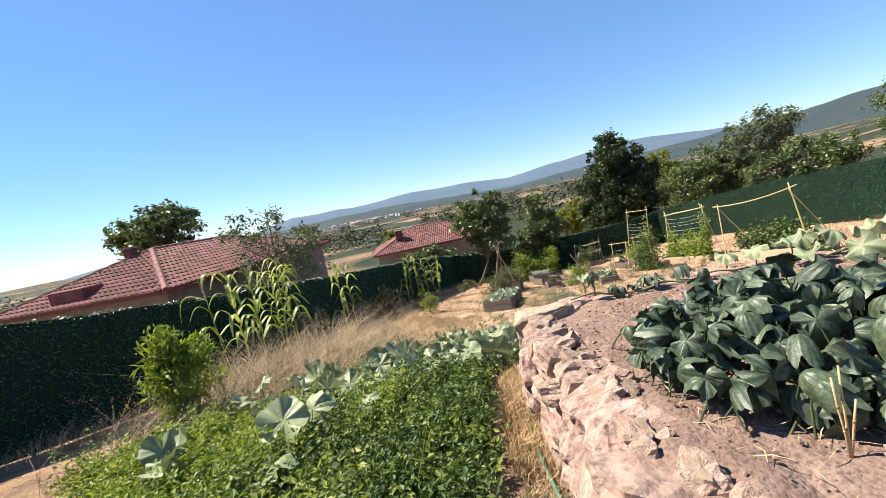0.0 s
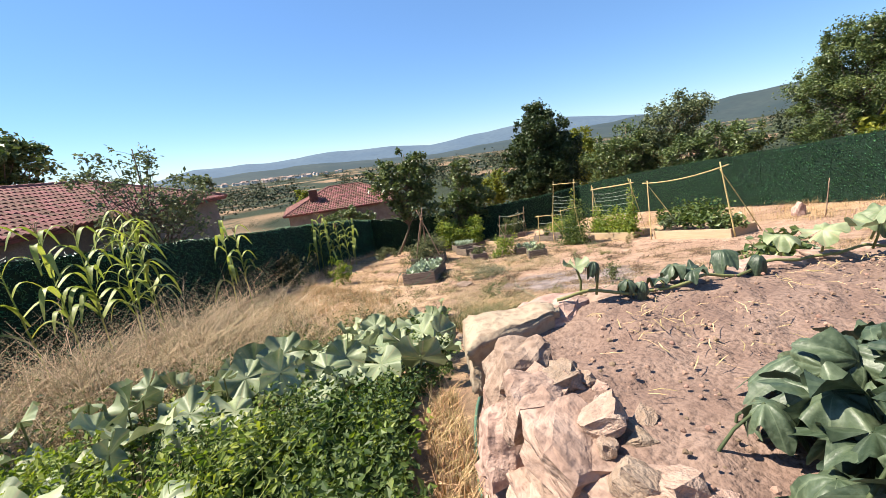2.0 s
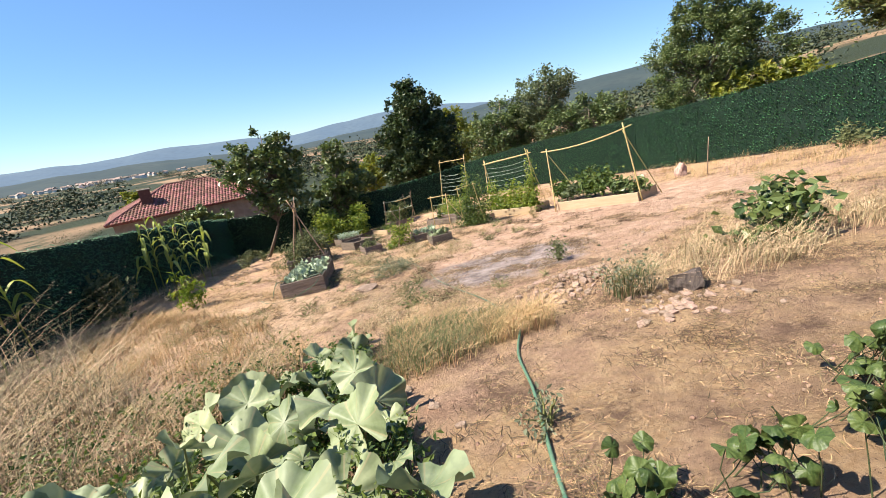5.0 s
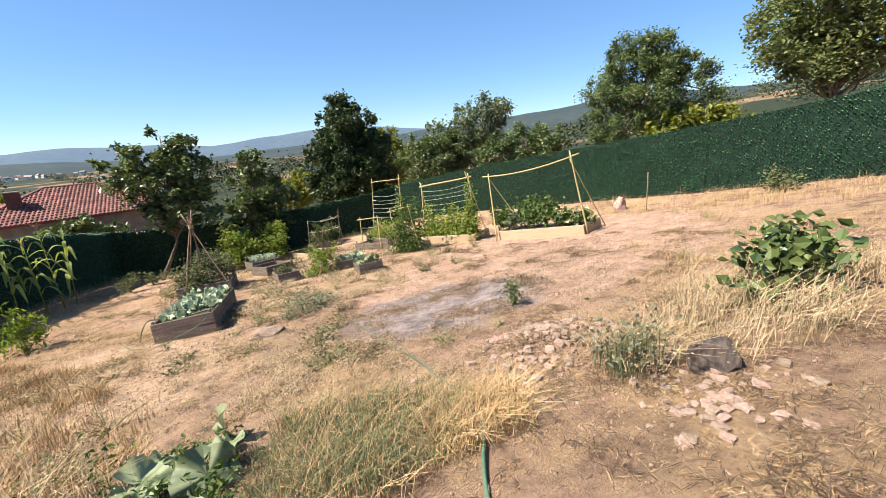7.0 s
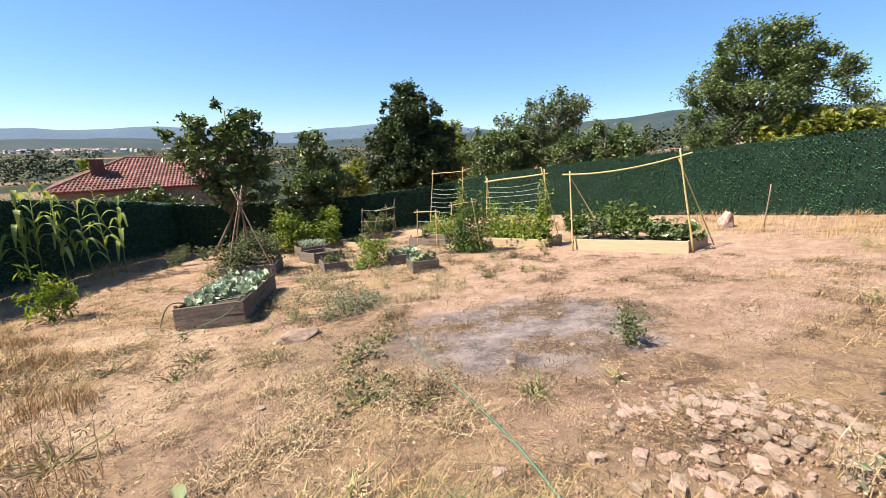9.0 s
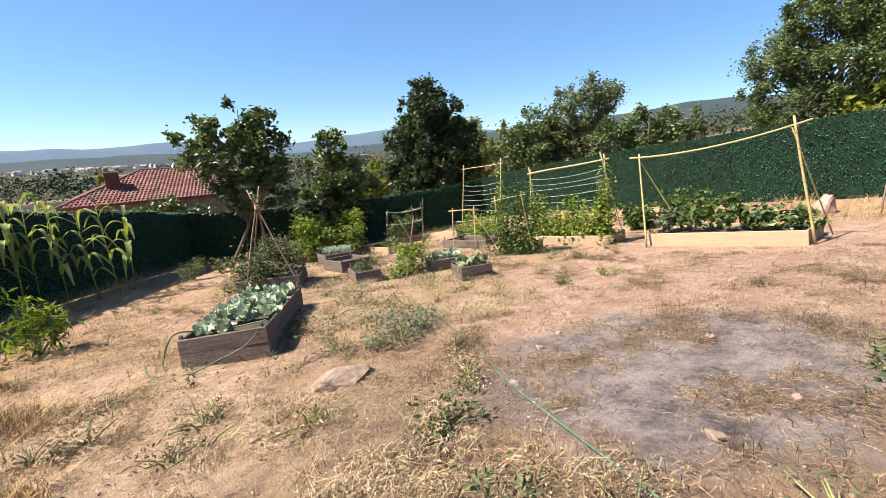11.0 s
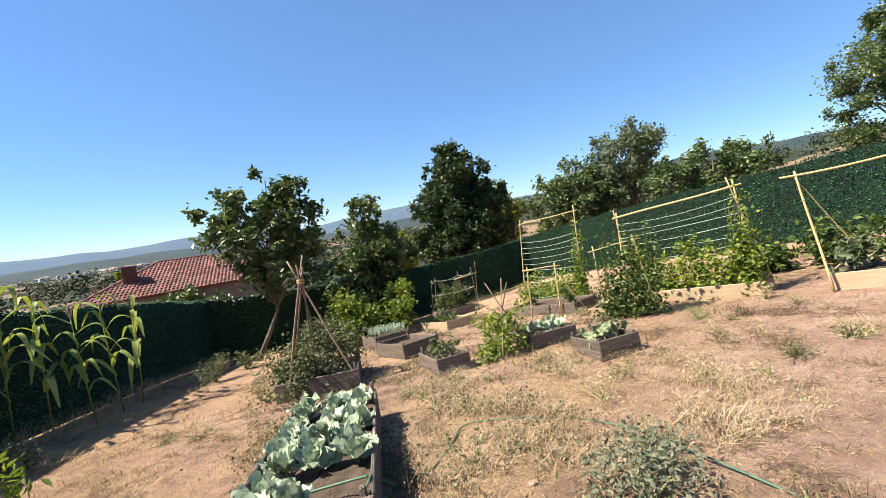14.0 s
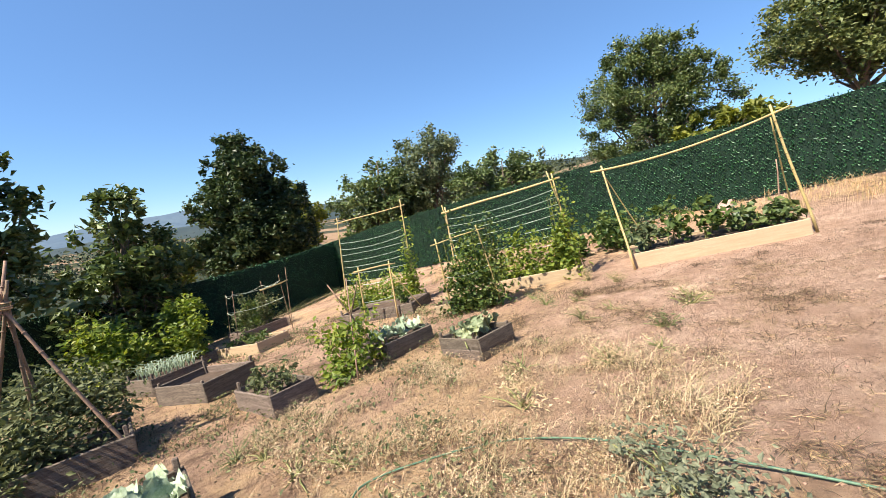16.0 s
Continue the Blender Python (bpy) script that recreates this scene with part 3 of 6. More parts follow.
def stone_wall():
    root = tagged(new("stone_wall"), "rough dry-stone retaining wall of pinkish boulders", "wall", kind="structure")
    rng = random.Random(5)
    y = -2.6
    while y < 3.42:
        w = rng.uniform(0.13, 0.36)
        yc = y + w / 2
        foot = garden(0.55, yc) - 0.10
        z, row = foot, 0
        top_x = 0.66 if yc < 3.0 else 0.62
        while z < TOP - 0.02:
            h = min(rng.uniform(0.10, 0.26), TOP + 0.03 - z)
            if TOP + 0.03 - (z + h) < 0.07:
                h = TOP + 0.03 - z
            lean = 0.10 * (z - foot)
            st = link("stone", rng.choice(ROCKS), None, root)
            st.matrix_basis = Matrix.LocRotScale((top_x - 0.10 + lean * 0.6 + rng.uniform(-0.05, 0.06), yc + rng.uniform(-0.05, 0.05), z + h / 2 - rng.uniform(0, 0.03)), Euler((rng.uniform(-0.35, 0.35), rng.uniform(-0.3, 0.3), rng.choice((0, math.pi)) + rng.uniform(-0.3, 0.3))), (0.34 * rng.uniform(0.7, 1.15), w * 1.14, h * 1.18))
            z += h * 0.98
            row += 1
        y += w * 0.97
    for k in range(90):
        yc = rng.uniform(-1.2, 3.4)
        s = rng.uniform(0.05, 0.13)
        st = link("stone", rng.choice(SMALLROCKS), None, root)
        st.matrix_basis = Matrix.LocRotScale((0.68 + rng.uniform(-0.06, 0.16), yc, TOP + rng.uniform(-0.02, 0.02)), Euler((rng.uniform(-0.5, 0.5), rng.uniform(-0.5, 0.5), rng.uniform(0, 6))), (s * 1.3, s, s * 0.8))
    # the end wall under the slab, facing down the slope
    x = 0.75
    while x < 5.9:
        w = rng.uniform(0.3, 0.5)
        z = garden(x, 4.0) - 0.08
        while z < TOP - 0.08:
            h = min(rng.uniform(0.2, 0.34), TOP - 0.02 - z)
            st = link("stone", rng.choice(ROCKS), None, root)
            st.matrix_basis = Matrix.LocRotScale((x + w / 2, 3.96 + rng.uniform(-0.03, 0.03), z + h / 2), Euler((rng.uniform(-0.2, 0.2), rng.uniform(-0.2, 0.2), rng.uniform(-0.3, 0.3))), (w * 1.08, 0.32, h * 1.10))
            z += h
        x += w
    return root


stone_wall()


def corner_slab():
    """The pale flat boulder on the wall's corner."""
    bm = bmesh.new()
    bmesh.ops.create_cube(bm, size=1)
    bmesh.ops.subdivide_edges(bm, edges=bm.edges[:], cuts=15, use_grid_fill=True)
    for v in bm.verts:
        x, y, z = v.co
        px = 0.725 + x * 0.55 + 0.06 * y
        front, back = 3.64 + 0.17 * (x + 0.5), 4.03 - 0.09 * (x + 0.5)
        py = front + (back - front) * (y + 0.5)
        pz = 0.10 + z * 0.32
        q = Vector((px, py, pz))
        q += Vector((0.03, 0.035, 0.014 if z > 0.45 else 0.04)) * noise.noise(q * 4.0) + Vector((0.015, 0.018, 0.009)) * noise.noise(q * 13.0) + Vector((0.012, 0.012, 0.008)) * noise.noise(q * 31.0)
        k = max(abs(x), abs(y), abs(z))
        m = sorted((abs(x), abs(y), abs(z)))
        if m[1] > 0.46:
            q -= Vector((x, y * 0.8, z * 0.5)) * 0.05
        v.co = q
    me = bpy.data.meshes.new("slab")
    bm.to_mesh(me)
    bm.free()
    me.shade_smooth()
    return tagged(link("corner_stone", me, M_SLAB), "large pale flat boulder on the wall's corner", "boulder")


corner_slab()

# ---- houses beyond the fence ----


def tile_mesh():
    gg = Geo()
    prof = [(-0.125, 0.0), (-0.10, 0.025), (-0.06, 0.05), (-0.01, 0.055), (0.035, 0.035), (0.06, 0.01), (0.125, 0.0)]
    vs = [(x, y, z + lift) for y, lift in ((0, 0.05), (0.40, 0.0)) for x, z in prof] + [(x, 0, 0) for x, z in prof]
    k = len(prof)
    gg.add(vs, [(i, i + 1, k + i + 1, k + i) for i in range(k - 1)] + [(2 * k + i, 2 * k + i + 1, i + 1, i) for i in range(k - 1)])
    return gg.mesh("tile")


TILE = tile_mesh()
TILE.materials.append(M_TILE)
TILE_V = np.array([v.co[:] for v in TILE.vertices])
TILE_F = [tuple(p.vertices) for p in TILE.polygons]


def roof_face(root, eave_l, eave_r, ridge_r, ridge_l, singles):
    """A tiled roof face: a slab, its tiles in courses (some as pieces of their own), from eave to ridge."""
    el, er, rr, rl = [Vector(p) for p in (eave_l, eave_r, ridge_r, ridge_l)]
    xax = (er - el).normalized()
    nrm = (er - el).cross(rl - el).normalized()
    up = nrm.cross(xax)
    under = Geo().add([tuple(p - nrm * 0.02) for p in (el, er, rr, rl)] + [tuple(p - nrm * 0.14) for p in (el, er, rr, rl)], [(0, 1, 2, 3), (7, 6, 5, 4), (0, 4, 5, 1), (1, 5, 6, 2), (2, 6, 7, 3), (3, 7, 4, 0)])
    slab = link("roof", under, M_BRICK, root)
    slope = (rl - el).dot(up)
    w = (er - el).length
    l0, r0 = 0.0, w
    l1, r1 = (rl - el).dot(xax), (rr - el).dot(xax)
    rest, made = Geo(), 0
    rows = int(slope / 0.34)
    for j in range(rows):
        k = (j + 0.3) / rows
        a, b = l0 + (l1 - l0) * k, r0 + (r1 - r0) * k
        for i in range(int((b - a) / 0.25)):
            o = el + xax * (a + 0.125 + 0.25 * i) + up * (slope * j / rows)
            m = Matrix.Translation(o) @ Matrix((xax, up, nrm)).transposed().to_4x4() @ pose(0, 0, 0, random.uniform(-0.8, 0.8), random.uniform(-1, 1), random.uniform(-1, 1))
            if made < singles:
                link("tile", TILE, None, slab, m=m)
                made += 1
            else:
                mm = np.array(m)
                rest.add(TILE_V @ mm[:3, :3].T + mm[:3, 3], TILE_F)
    if rest.n:
        tagged(link("tiles", rest, M_TILES, slab), kind="stuff")
    for p, q in ((el, rl), (er, rr), (rl, rr)):
        if (q - p).length > 0.2:
            link("ridge_tiles", tube(Geo(), [p + (q - p) * t / 20 + nrm * 0.03 + Vector((0, 0, 0.02 * (t % 2))) for t in range(21)], 0.10, sides=8), M_TILE, slab)


def house(name, centre, yaw, lx, ly, wall_h, rise, ridge_len, label, z0, chimney=None, singles=0, dormer=None):
    """A hip-roofed house: centre on the ground, lx by ly metres."""
    root = thing(name, pose(centre[0], centre[1], z0, 0, 0, yaw), label, "house")
    ex, ey, e = lx / 2 + 0.45, ly / 2 + 0.45, wall_h
    gg = Geo()
    hx, hy = lx / 2, ly / 2
    gg.add([(-hx, -hy, -2), (hx, -hy, -2), (hx, hy, -2), (-hx, hy, -2), (-hx, -hy, e), (hx, -hy, e), (hx, hy, e), (-hx, hy, e)], [(0, 1, 5, 4), (1, 2, 6, 5), (2, 3, 7, 6), (3, 0, 4, 7), (4, 5, 6, 7)])
    link("wall", gg, M_PLASTER, root)
    r = ridge_len / 2
    A, B, Cc, D, P, Q = (-ex, -ey, e), (ex, -ey, e), (ex, ey, e), (-ex, ey, e), (-r, 0, e + rise), (r, 0, e + rise)
    roof_face(root, A, B, Q, P, singles)
    roof_face(root, B, Cc, Q, Q, 0)
    roof_face(root, Cc, D, P, Q, 0)
    roof_face(root, D, A, P, P, singles)
    if chimney:
        cx, cy, cz, cw, ch = chimney
        ob = link("chimney", board(cw, cw, ch, 3, 0.01), M_BRICK, root, "dark red brick chimney", pose(cx, cy, cz))
        link("chimney_cap", board(cw + 0.12, cw + 0.12, 0.07, 4, 0.01), M_PLASTER, ob, m=pose(0, 0, ch))
    if dormer:
        link("dormer", board(*dormer[3:6], 7, 0.02), M_BRICK, root, "brown sheet-metal hatch box on the roof", pose(*dormer[:3]))
    return root


house("house", (-13.45, 22.05), 81.3, 13.1, 7.7, 3.0, 1.6, 5.4, "house with hipped red tile roof below the fence", -2.7, chimney=(-3.1, 0.75, 4.1, 0.4, 0.75), singles=280, dormer=(-6.2, 0.4, 2.9, 0.9, 1.6, 0.75))
house("house", (-2.6, 50.5), 8, 12.5, 9, 3.9, 2.1, 3.4, "house with weathered red tile roof farther down the slope", -6.9, chimney=(-3.5, -2.4, 4.6, 0.85, 1.4), singles=60)

# ---- trees ----


def tree(name, x, y, top, crown, trunk_r, leaves, leaf, material, label, seed, z0=None, clump=0.42, lean=(0, 0), droop=0.1, trunk_mat=None, density=1.35):
    """A tapered trunk with limbs to each clump and a crown of small leaves. crown: ellipsoids (dx, dy, z, rx, ry, rz) about the foot, z from the ground."""
    z0 = gz(x, y) if z0 is None else z0
    rng = np.random.default_rng(seed)
    root = thing(name, pose(x, y, z0), label, "tree")
    clumps, sprigs = [], []
    for dx, dy, cz, rx, ry, rz in crown:
        m = max(6, int(rx * ry * rz * 14 / (clump * 3.2)) + 6)
        d = rng.normal(size=(m, 3))
        d /= np.linalg.norm(d, axis=1, keepdims=True)
        d *= (rng.uniform(0.25, 1.12, m) ** 0.6)[:, None]
        clumps.append(d * (rx, ry, rz) + (dx, dy, cz))
        k = max(3, m // 4)
        e = rng.normal(size=(k, 3))
        e[:, 2] = np.abs(e[:, 2]) * 1.2 - 0.3
        e /= np.linalg.norm(e, axis=1, keepdims=True)
        sprigs.append(e * rng.uniform(1.02, 1.22, k)[:, None] * (rx, ry, rz) + (dx, dy, cz))
    clumps, sprigs = np.concatenate(clumps), np.concatenate(sprigs)
    gap = np.array([noise.noise(tuple(c * (0.55 / clump) + seed)) for c in clumps])
    clumps = clumps[(clumps[:, 2] > 0.15) & (gap > -0.26)]
    sprigs = sprigs[sprigs[:, 2] > 0.15]
    low = min(c[2] - c[5] for c in crown)
    fork = max(0.35, low * 0.75)
    cx = np.mean([c[0] for c in crown]), np.mean([c[1] for c in crown])
    wood = Geo()
    mid = Vector((cx[0] * 0.6 + lean[0], cx[1] * 0.6 + lean[1], fork))
    highest = max(c[2] + c[5] * 0.7 for c in crown)
    tube(wood, [(0, 0, -0.15), tuple(mid * 0.5 + Vector((0.05, -0.04, 0))), tuple(mid), (cx[0] * 0.9, cx[1] * 0.9, (fork + highest) / 2), (cx[0], cx[1], highest)], trunk_r, trunk_r * 0.2, 8)
    trunk = link("trunk", wood.mesh("trunk", smooth=True), trunk_mat or M_BARK, root)
    limbs = Geo()
    step = max(1, len(clumps) // 60)
    for c in clumps[::step]:
        s = mid.lerp(Vector((cx[0], cx[1], highest)), float(rng.uniform(0.0, 0.7)))
        e = Vector(c)
        m = s.lerp(e, 0.5) + Vector(rng.normal(0, 0.12, 3)) + Vector((0, 0, -0.1))
        tube(limbs, [s, m, e], trunk_r * 0.28, trunk_r * 0.06, 5, cap=False)
    for c in sprigs[::2]:
        s = Vector(clumps[np.argmin(((clumps - c) ** 2).sum(1))])
        tube(limbs, [s, s.lerp(Vector(c), 0.5) + Vector((0, 0, 0.05)), Vector(c)], trunk_r * 0.08, trunk_r * 0.04, 4, cap=False)
    per = max(4, int(leaves * density / len(clumps)))
    size = rng.uniform(0.5, 1.2, len(clumps)) * clump
    pts = np.repeat(clumps, per, 0) + rng.normal(size=(len(clumps) * per, 3)) * np.repeat(size, per)[:, None] * (0.52, 0.52, 0.40)
    few = max(4, per // 3)
    pts = np.concatenate([pts, np.repeat(sprigs, few, 0) + rng.normal(size=(len(sprigs) * few, 3)) * clump * (0.22, 0.22, 0.30)])
    pts = pts[pts[:, 2] > 0.05]
    tagged(link("branchwork", limbs.mesh("branchwork", smooth=True), trunk_mat or M_BARK, root), kind="stuff")
    crown_ob = link("crown", leaf_cloud(Geo(), pts, leaf * 1.3, rng, droop=droop), material, root)
    crown_ob["kind"] = "stuff"
    return root


tree("walnut_tree", 1.15, 25.6, 6.5, [(1.0, 0.3, 3.9, 1.5, 1.5, 1.4), (-0.3, 0.2, 4.4, 0.8, 0.9, 0.7), (1.7, 0.2, 4.5, 0.9, 0.9, 0.9), (0.9, 0.2, 5.2, 1.0, 0.9, 0.6), (1.2, 0, 2.6, 1.5, 1.2, 0.7), (2.3, 0.1, 3.4, 0.8, 0.8, 0.6)], 0.085, 5200, 0.17, M_TREE, "young walnut tree with open leafy crown and pale trunk", 11, clump=0.34, lean=(0.2, 0.1))
tree("fruit_tree", 5.7, 27.3, 5.5, [(0, 0, 3.2, 1.2, 1.0, 1.3), (0.1, 0, 4.6, 0.6, 0.6, 0.7), (-0.8, 0, 2.4, 1.1, 0.9, 1.0), (0.9, 0, 2.5, 1.1, 0.9, 1.0), (0, 0, 1.5, 1.6, 0.8, 0.9)], 0.10, 5200, 0.18, M_TREE, "leafy fruit tree by the bottom fence", 12, clump=0.38)
tree("linden_tree", 14.8, 35.6, 9.5, [(0, 0, 2.4, 3.0, 2.8, 1.8), (0, 0, 3.8, 3.2, 2.9, 1.8), (0, 0, 5.4, 2.9, 2.6, 1.6), (0, 0, 7.0, 2.2, 2.1, 1.5), (-0.2, 0, 8.6, 0.9, 0.9, 0.9), (1.3, 0, 6.6, 1.1, 1.0, 1.0)], 0.22, 34000, 0.20, M_DARKTREE, "dense dark green linden with conical crown", 13, z0=-5.2, clump=0.50)
tree("walnut_tree", 17.0, 27.8, 5.6, [(0, 0, 3.6, 2.0, 1.8, 1.6), (1.0, 0, 4.9, 1.1, 1.1, 0.9), (-1.3, 0, 3.3, 1.2, 1.2, 1.0), (1.9, 0, 3.4, 1.6, 1.5, 1.2), (0.4, 0, 2.0, 2.4, 1.8, 1.0)], 0.16, 10000, 0.15, M_TREE, "bushy green walnut behind the fence", 14, z0=-4.0, clump=0.45)
tree("willow_tree", 20.2, 26.6, 7.0, [(0, 0, 5.0, 1.9, 1.8, 1.5), (-1.0, 0, 4.4, 1.6, 1.5, 1.4), (1.4, 0, 5.4, 1.2, 1.2, 1.0), (0.3, 0, 3.2, 2.4, 2.0, 1.3)], 0.18, 9000, 0.14, M_GREYTREE, "grey-green feathery tree behind the fence", 15, z0=-3.6, clump=0.45)
tree("bush_tree", 18.6, 21.3, 4.2, [(0, 0, 2.7, 1.6, 1.6, 1.1), (-1.2, 0.9, 2.3, 1.2, 1.2, 1.0), (0.6, -0.8, 2.9, 1.0, 1.0, 0.8), (0.2, 0, 1.4, 2.0, 2.0, 0.9)], 0.12, 10000, 0.13, M_TREE, "broad green bush rising over the fence", 16, z0=-2.9, clump=0.40)
tree("ash_tree", 19.0, 15.1, 7.8, [(0, 0, 4.2, 1.6, 1.9, 1.6), (-0.3, 1.3, 4.7, 1.1, 1.2, 1.1), (0.2, -0.9, 5.5, 1.1, 1.1, 0.9), (0, 0.4, 6.0, 1.0, 1.1, 0.6), (-0.2, 0.9, 2.8, 1.5, 1.7, 1.1), (0.4, -1.7, 4.3, 1.0, 1.0, 1.0)], 0.16, 36000, 0.082, M_TREE, "tall broad green tree close behind the fence", 17, z0=-2.4, clump=0.40)
tree("fig_tree", 20.2, 9.4, 7.6, [(0, 0, 5.0, 2.3, 2.2, 1.5), (-0.6, -1.5, 5.4, 2.0, 1.8, 1.5), (0.6, 1.2, 4.8, 1.7, 1.6, 1.1), (0, 0, 3.8, 1.8, 1.8, 0.7)], 0.2, 22000, 0.115, M_FIG, "large-leaved tree overhanging the upper fence", 18, z0=-1.7, clump=0.5)
tree("hazel_bush", 18.3, 13.2, 3.4, [(0, 0, 2.0, 1.1, 1.5, 0.9), (0.3, -1.0, 2.2, 1.0, 1.0, 0.7)], 0.08, 3600, 0.17, M_YELLOWTREE, "yellowing bush showing over the fence", 19, z0=-2.0, clump=0.30)
tree("poplar_tree", 21.5, 40.5, 7.0, [(0, 0, 4.0, 2.0, 1.8, 2.2), (-0.8, 0, 5.8, 1.2, 1.1, 1.0)], 0.2, 4500, 0.24, M_YELLOWTREE, "yellow-green tree beyond the dark linden", 20, z0=-5.0, clump=0.6)
tree("poplar_tree", 13.0, 44.0, 5.0, [(0, 0, 2.6, 1.9, 1.7, 1.6), (0.9, 0, 3.6, 1.2, 1.1, 1.0)], 0.2, 4000, 0.24, M_YELLOWTREE, "low yellow-green tree beyond the fence", 21, z0=-6.0, clump=0.6)
tree("poplar_tree", -9.5, 65.5, 6.6, [(0, 0, 3.6, 1.3, 1.2, 2.1), (0, 0, 5.5, 0.7, 0.7, 0.9)], 0.14, 2600, 0.26, M_YELLOWTREE, "slim yellow-green poplar by the lower house", 22, z0=-7.7, clump=0.5)
tree("wild_plum", -8.0, 18.4, 6.2, [(0, 0, 3.6, 1.7, 1.6, 1.4), (-1.0, 0, 4.8, 0.9, 0.9, 0.8), (0.2, 0, 5.2, 0.6, 0.6, 0.5), (1.5, 0.4, 3.2, 1.2, 1.1, 1.1), (0.3, 0, 2.2, 1.9, 1.6, 0.9)], 0.10, 4200, 0.13, M_GREYTREE, "thin feathery wild plum with bare twigs", 23, z0=-2.9, clump=0.36, density=0.8)
tree("walnut_tree", -19.8, 28.4, 9.0, [(0, 0, 6.4, 2.4, 2.2, 1.4), (1.8, 0, 6.4, 1.4, 1.4, 1.1), (-1.6, 0, 5.8, 1.3, 1.3, 1.0), (0.5, 0, 7.4, 1.2, 1.2, 0.7), (0, 0, 4.6, 2.2, 2, 1.2)], 0.2, 6000, 0.24, M_TREE, "dark leafy walnut behind the house", 24, z0=-3.1, clump=0.5)
tree("bush_tree", -12.8, 27.5, 5.2, [(0, 0, 3.2, 1.6, 1.5, 1.3), (1.5, 0, 2.8, 1.2, 1.2, 1.1), (3.2, 1, 3.4, 0.8, 0.8, 1.3)], 0.12, 4200, 0.2, M_GREYTREE, "olive green bushes beside the house", 25, z0=-3.4, clump=0.45)
tree("bush_tree", -3.6, 42.5, 3.6, [(0, 0, 1.9, 1.3, 1.2, 1.1), (1.7, 0.3, 2.1, 1.0, 1.0, 1.1), (2.8, 0.1, 1.6, 1.1, 1.0, 0.9)], 0.1, 3800, 0.2, M_TREE, "leafy bushes in front of the lower house", 26, z0=-6.0, clump=0.4)

# ---- the raised beds ----


def slope_frame(p, q, depth):
    """Local frame on the ground: x from p to q, y uphill or downhill behind it, by the ground's slope."""
    a, b = Vector((*p, garden(*p))), Vector((*q, garden(*q)))
    x = (b - a).normalized()
    yh = Vector((-x.y, x.x, 0)).normalized()
    c = a + yh * depth
    c.z = garden(c.x, c.y)
    y = (c - a).normalized()
    z = x.cross(y).normalized()
    y = z.cross(x)
    return Matrix.Translation(a) @ Matrix((x, y, z)).transposed().to_4x4(), (b - a).length


def raised_bed(p, q, depth, h, label, material=None, courses=1, posts=True, fill=0.75, seed=1):
    """A bed of boards on edge with corner stakes and dark soil. Returns its frame, width and the soil's height."""
    material = material or M_WOOD
    m, w = slope_frame(p, q, depth)
    root = thing("raised_bed", m, label, "raised bed", "raised garden beds")
    rng = random.Random(seed)
    t = 0.03
    for c in range(courses):
        hh = h / courses
        for x, y, ln, rz in ((w / 2, t / 2, w, 0), (w / 2, depth - t / 2, w, 0), (t / 2, depth / 2, depth - 2 * t - 0.004, 90), (w - t / 2, depth / 2, depth - 2 * t - 0.004, 90)):
            link("board", board(ln, t, hh + 0.02 - 0.004, seed * 13 + c), material, root, m=pose(x, y, c * hh - 0.02, rng.uniform(-1.5, 1.5), rng.uniform(-0.6, 0.6), rz + rng.uniform(-0.4, 0.4)))
    if posts:
        for x, y in ((t + 0.022, t + 0.022), (w - t - 0.022, t + 0.022), (t + 0.022, depth - t - 0.022), (w - t - 0.022, depth - t - 0.022)):
            link("stake", board(0.04, 0.04, h + rng.uniform(0.03, 0.13), seed), M_WOOD, root, m=pose(x, y, -0.02, rng.uniform(-4, 4), rng.uniform(-4, 4), rng.uniform(-8, 8)))
    gg = Geo()
    n = 10
    vs = [(t + (w - 2 * t) * i / n, t + (depth - 2 * t) * j / n, h * fill + 0.03 * noise.noise((i * 0.9 + seed * 5, j * 0.9, seed))) for j in range(n + 1) for i in range(n + 1)]
    gg.add(vs, [(j * (n + 1) + i, j * (n + 1) + i + 1, (j + 1) * (n + 1) + i + 1, (j + 1) * (n + 1) + i) for j in range(n) for i in range(n)])
    link("soil", gg, M_BEDSOIL, root, "dark crumbly soil")
    return m, w, h * fill


BED = {}
BED["a"] = raised_bed((0.65, 14.0), (1.6, 13.72), 2.75, 0.36, "weathered board raised bed of cabbages with a hose over it", courses=2, fill=0.7, seed=1)
BED["b"] = raised_bed((1.3, 18.55), (2.62, 18.2), 1.5, 0.32, "weathered board raised bed with a bushy tomato plant", seed=2)
BED["c"] = raised_bed((3.9, 21.5), (4.9, 21.55), 1.15, 0.33, "grey board raised bed planted with leeks", seed=3)
BED["d"] = raised_bed((3.87, 19.4), (4.78, 19.55), 1.3, 0.31, "grey board raised bed nearly bare of plants", seed=4, fill=0.6)
BED["e"] = raised_bed((3.67, 17.3), (4.25, 17.24), 1.05, 0.27, "small grey board raised bed with herbs", seed=5)
BED["f"] = raised_bed((5.38, 17.05), (6.25, 16.86), 0.85, 0.25, "board raised bed with blue-green cabbages", seed=6)
BED["g"] = raised_bed((5.27, 15.4), (5.9, 15.26), 0.75, 0.27, "board raised bed with young squash plants", courses=2, seed=7)
BED["h"] = raised_bed((6.0, 21.6), (6.9, 21.75), 1.6, 0.25, "pale board raised bed with low greens", M_PALEWOOD, seed=8)
BED["i"] = raised_bed((7.2, 24.3), (8.5, 24.2), 1.2, 0.28, "far board raised bed with wire-strung stakes", seed=9)
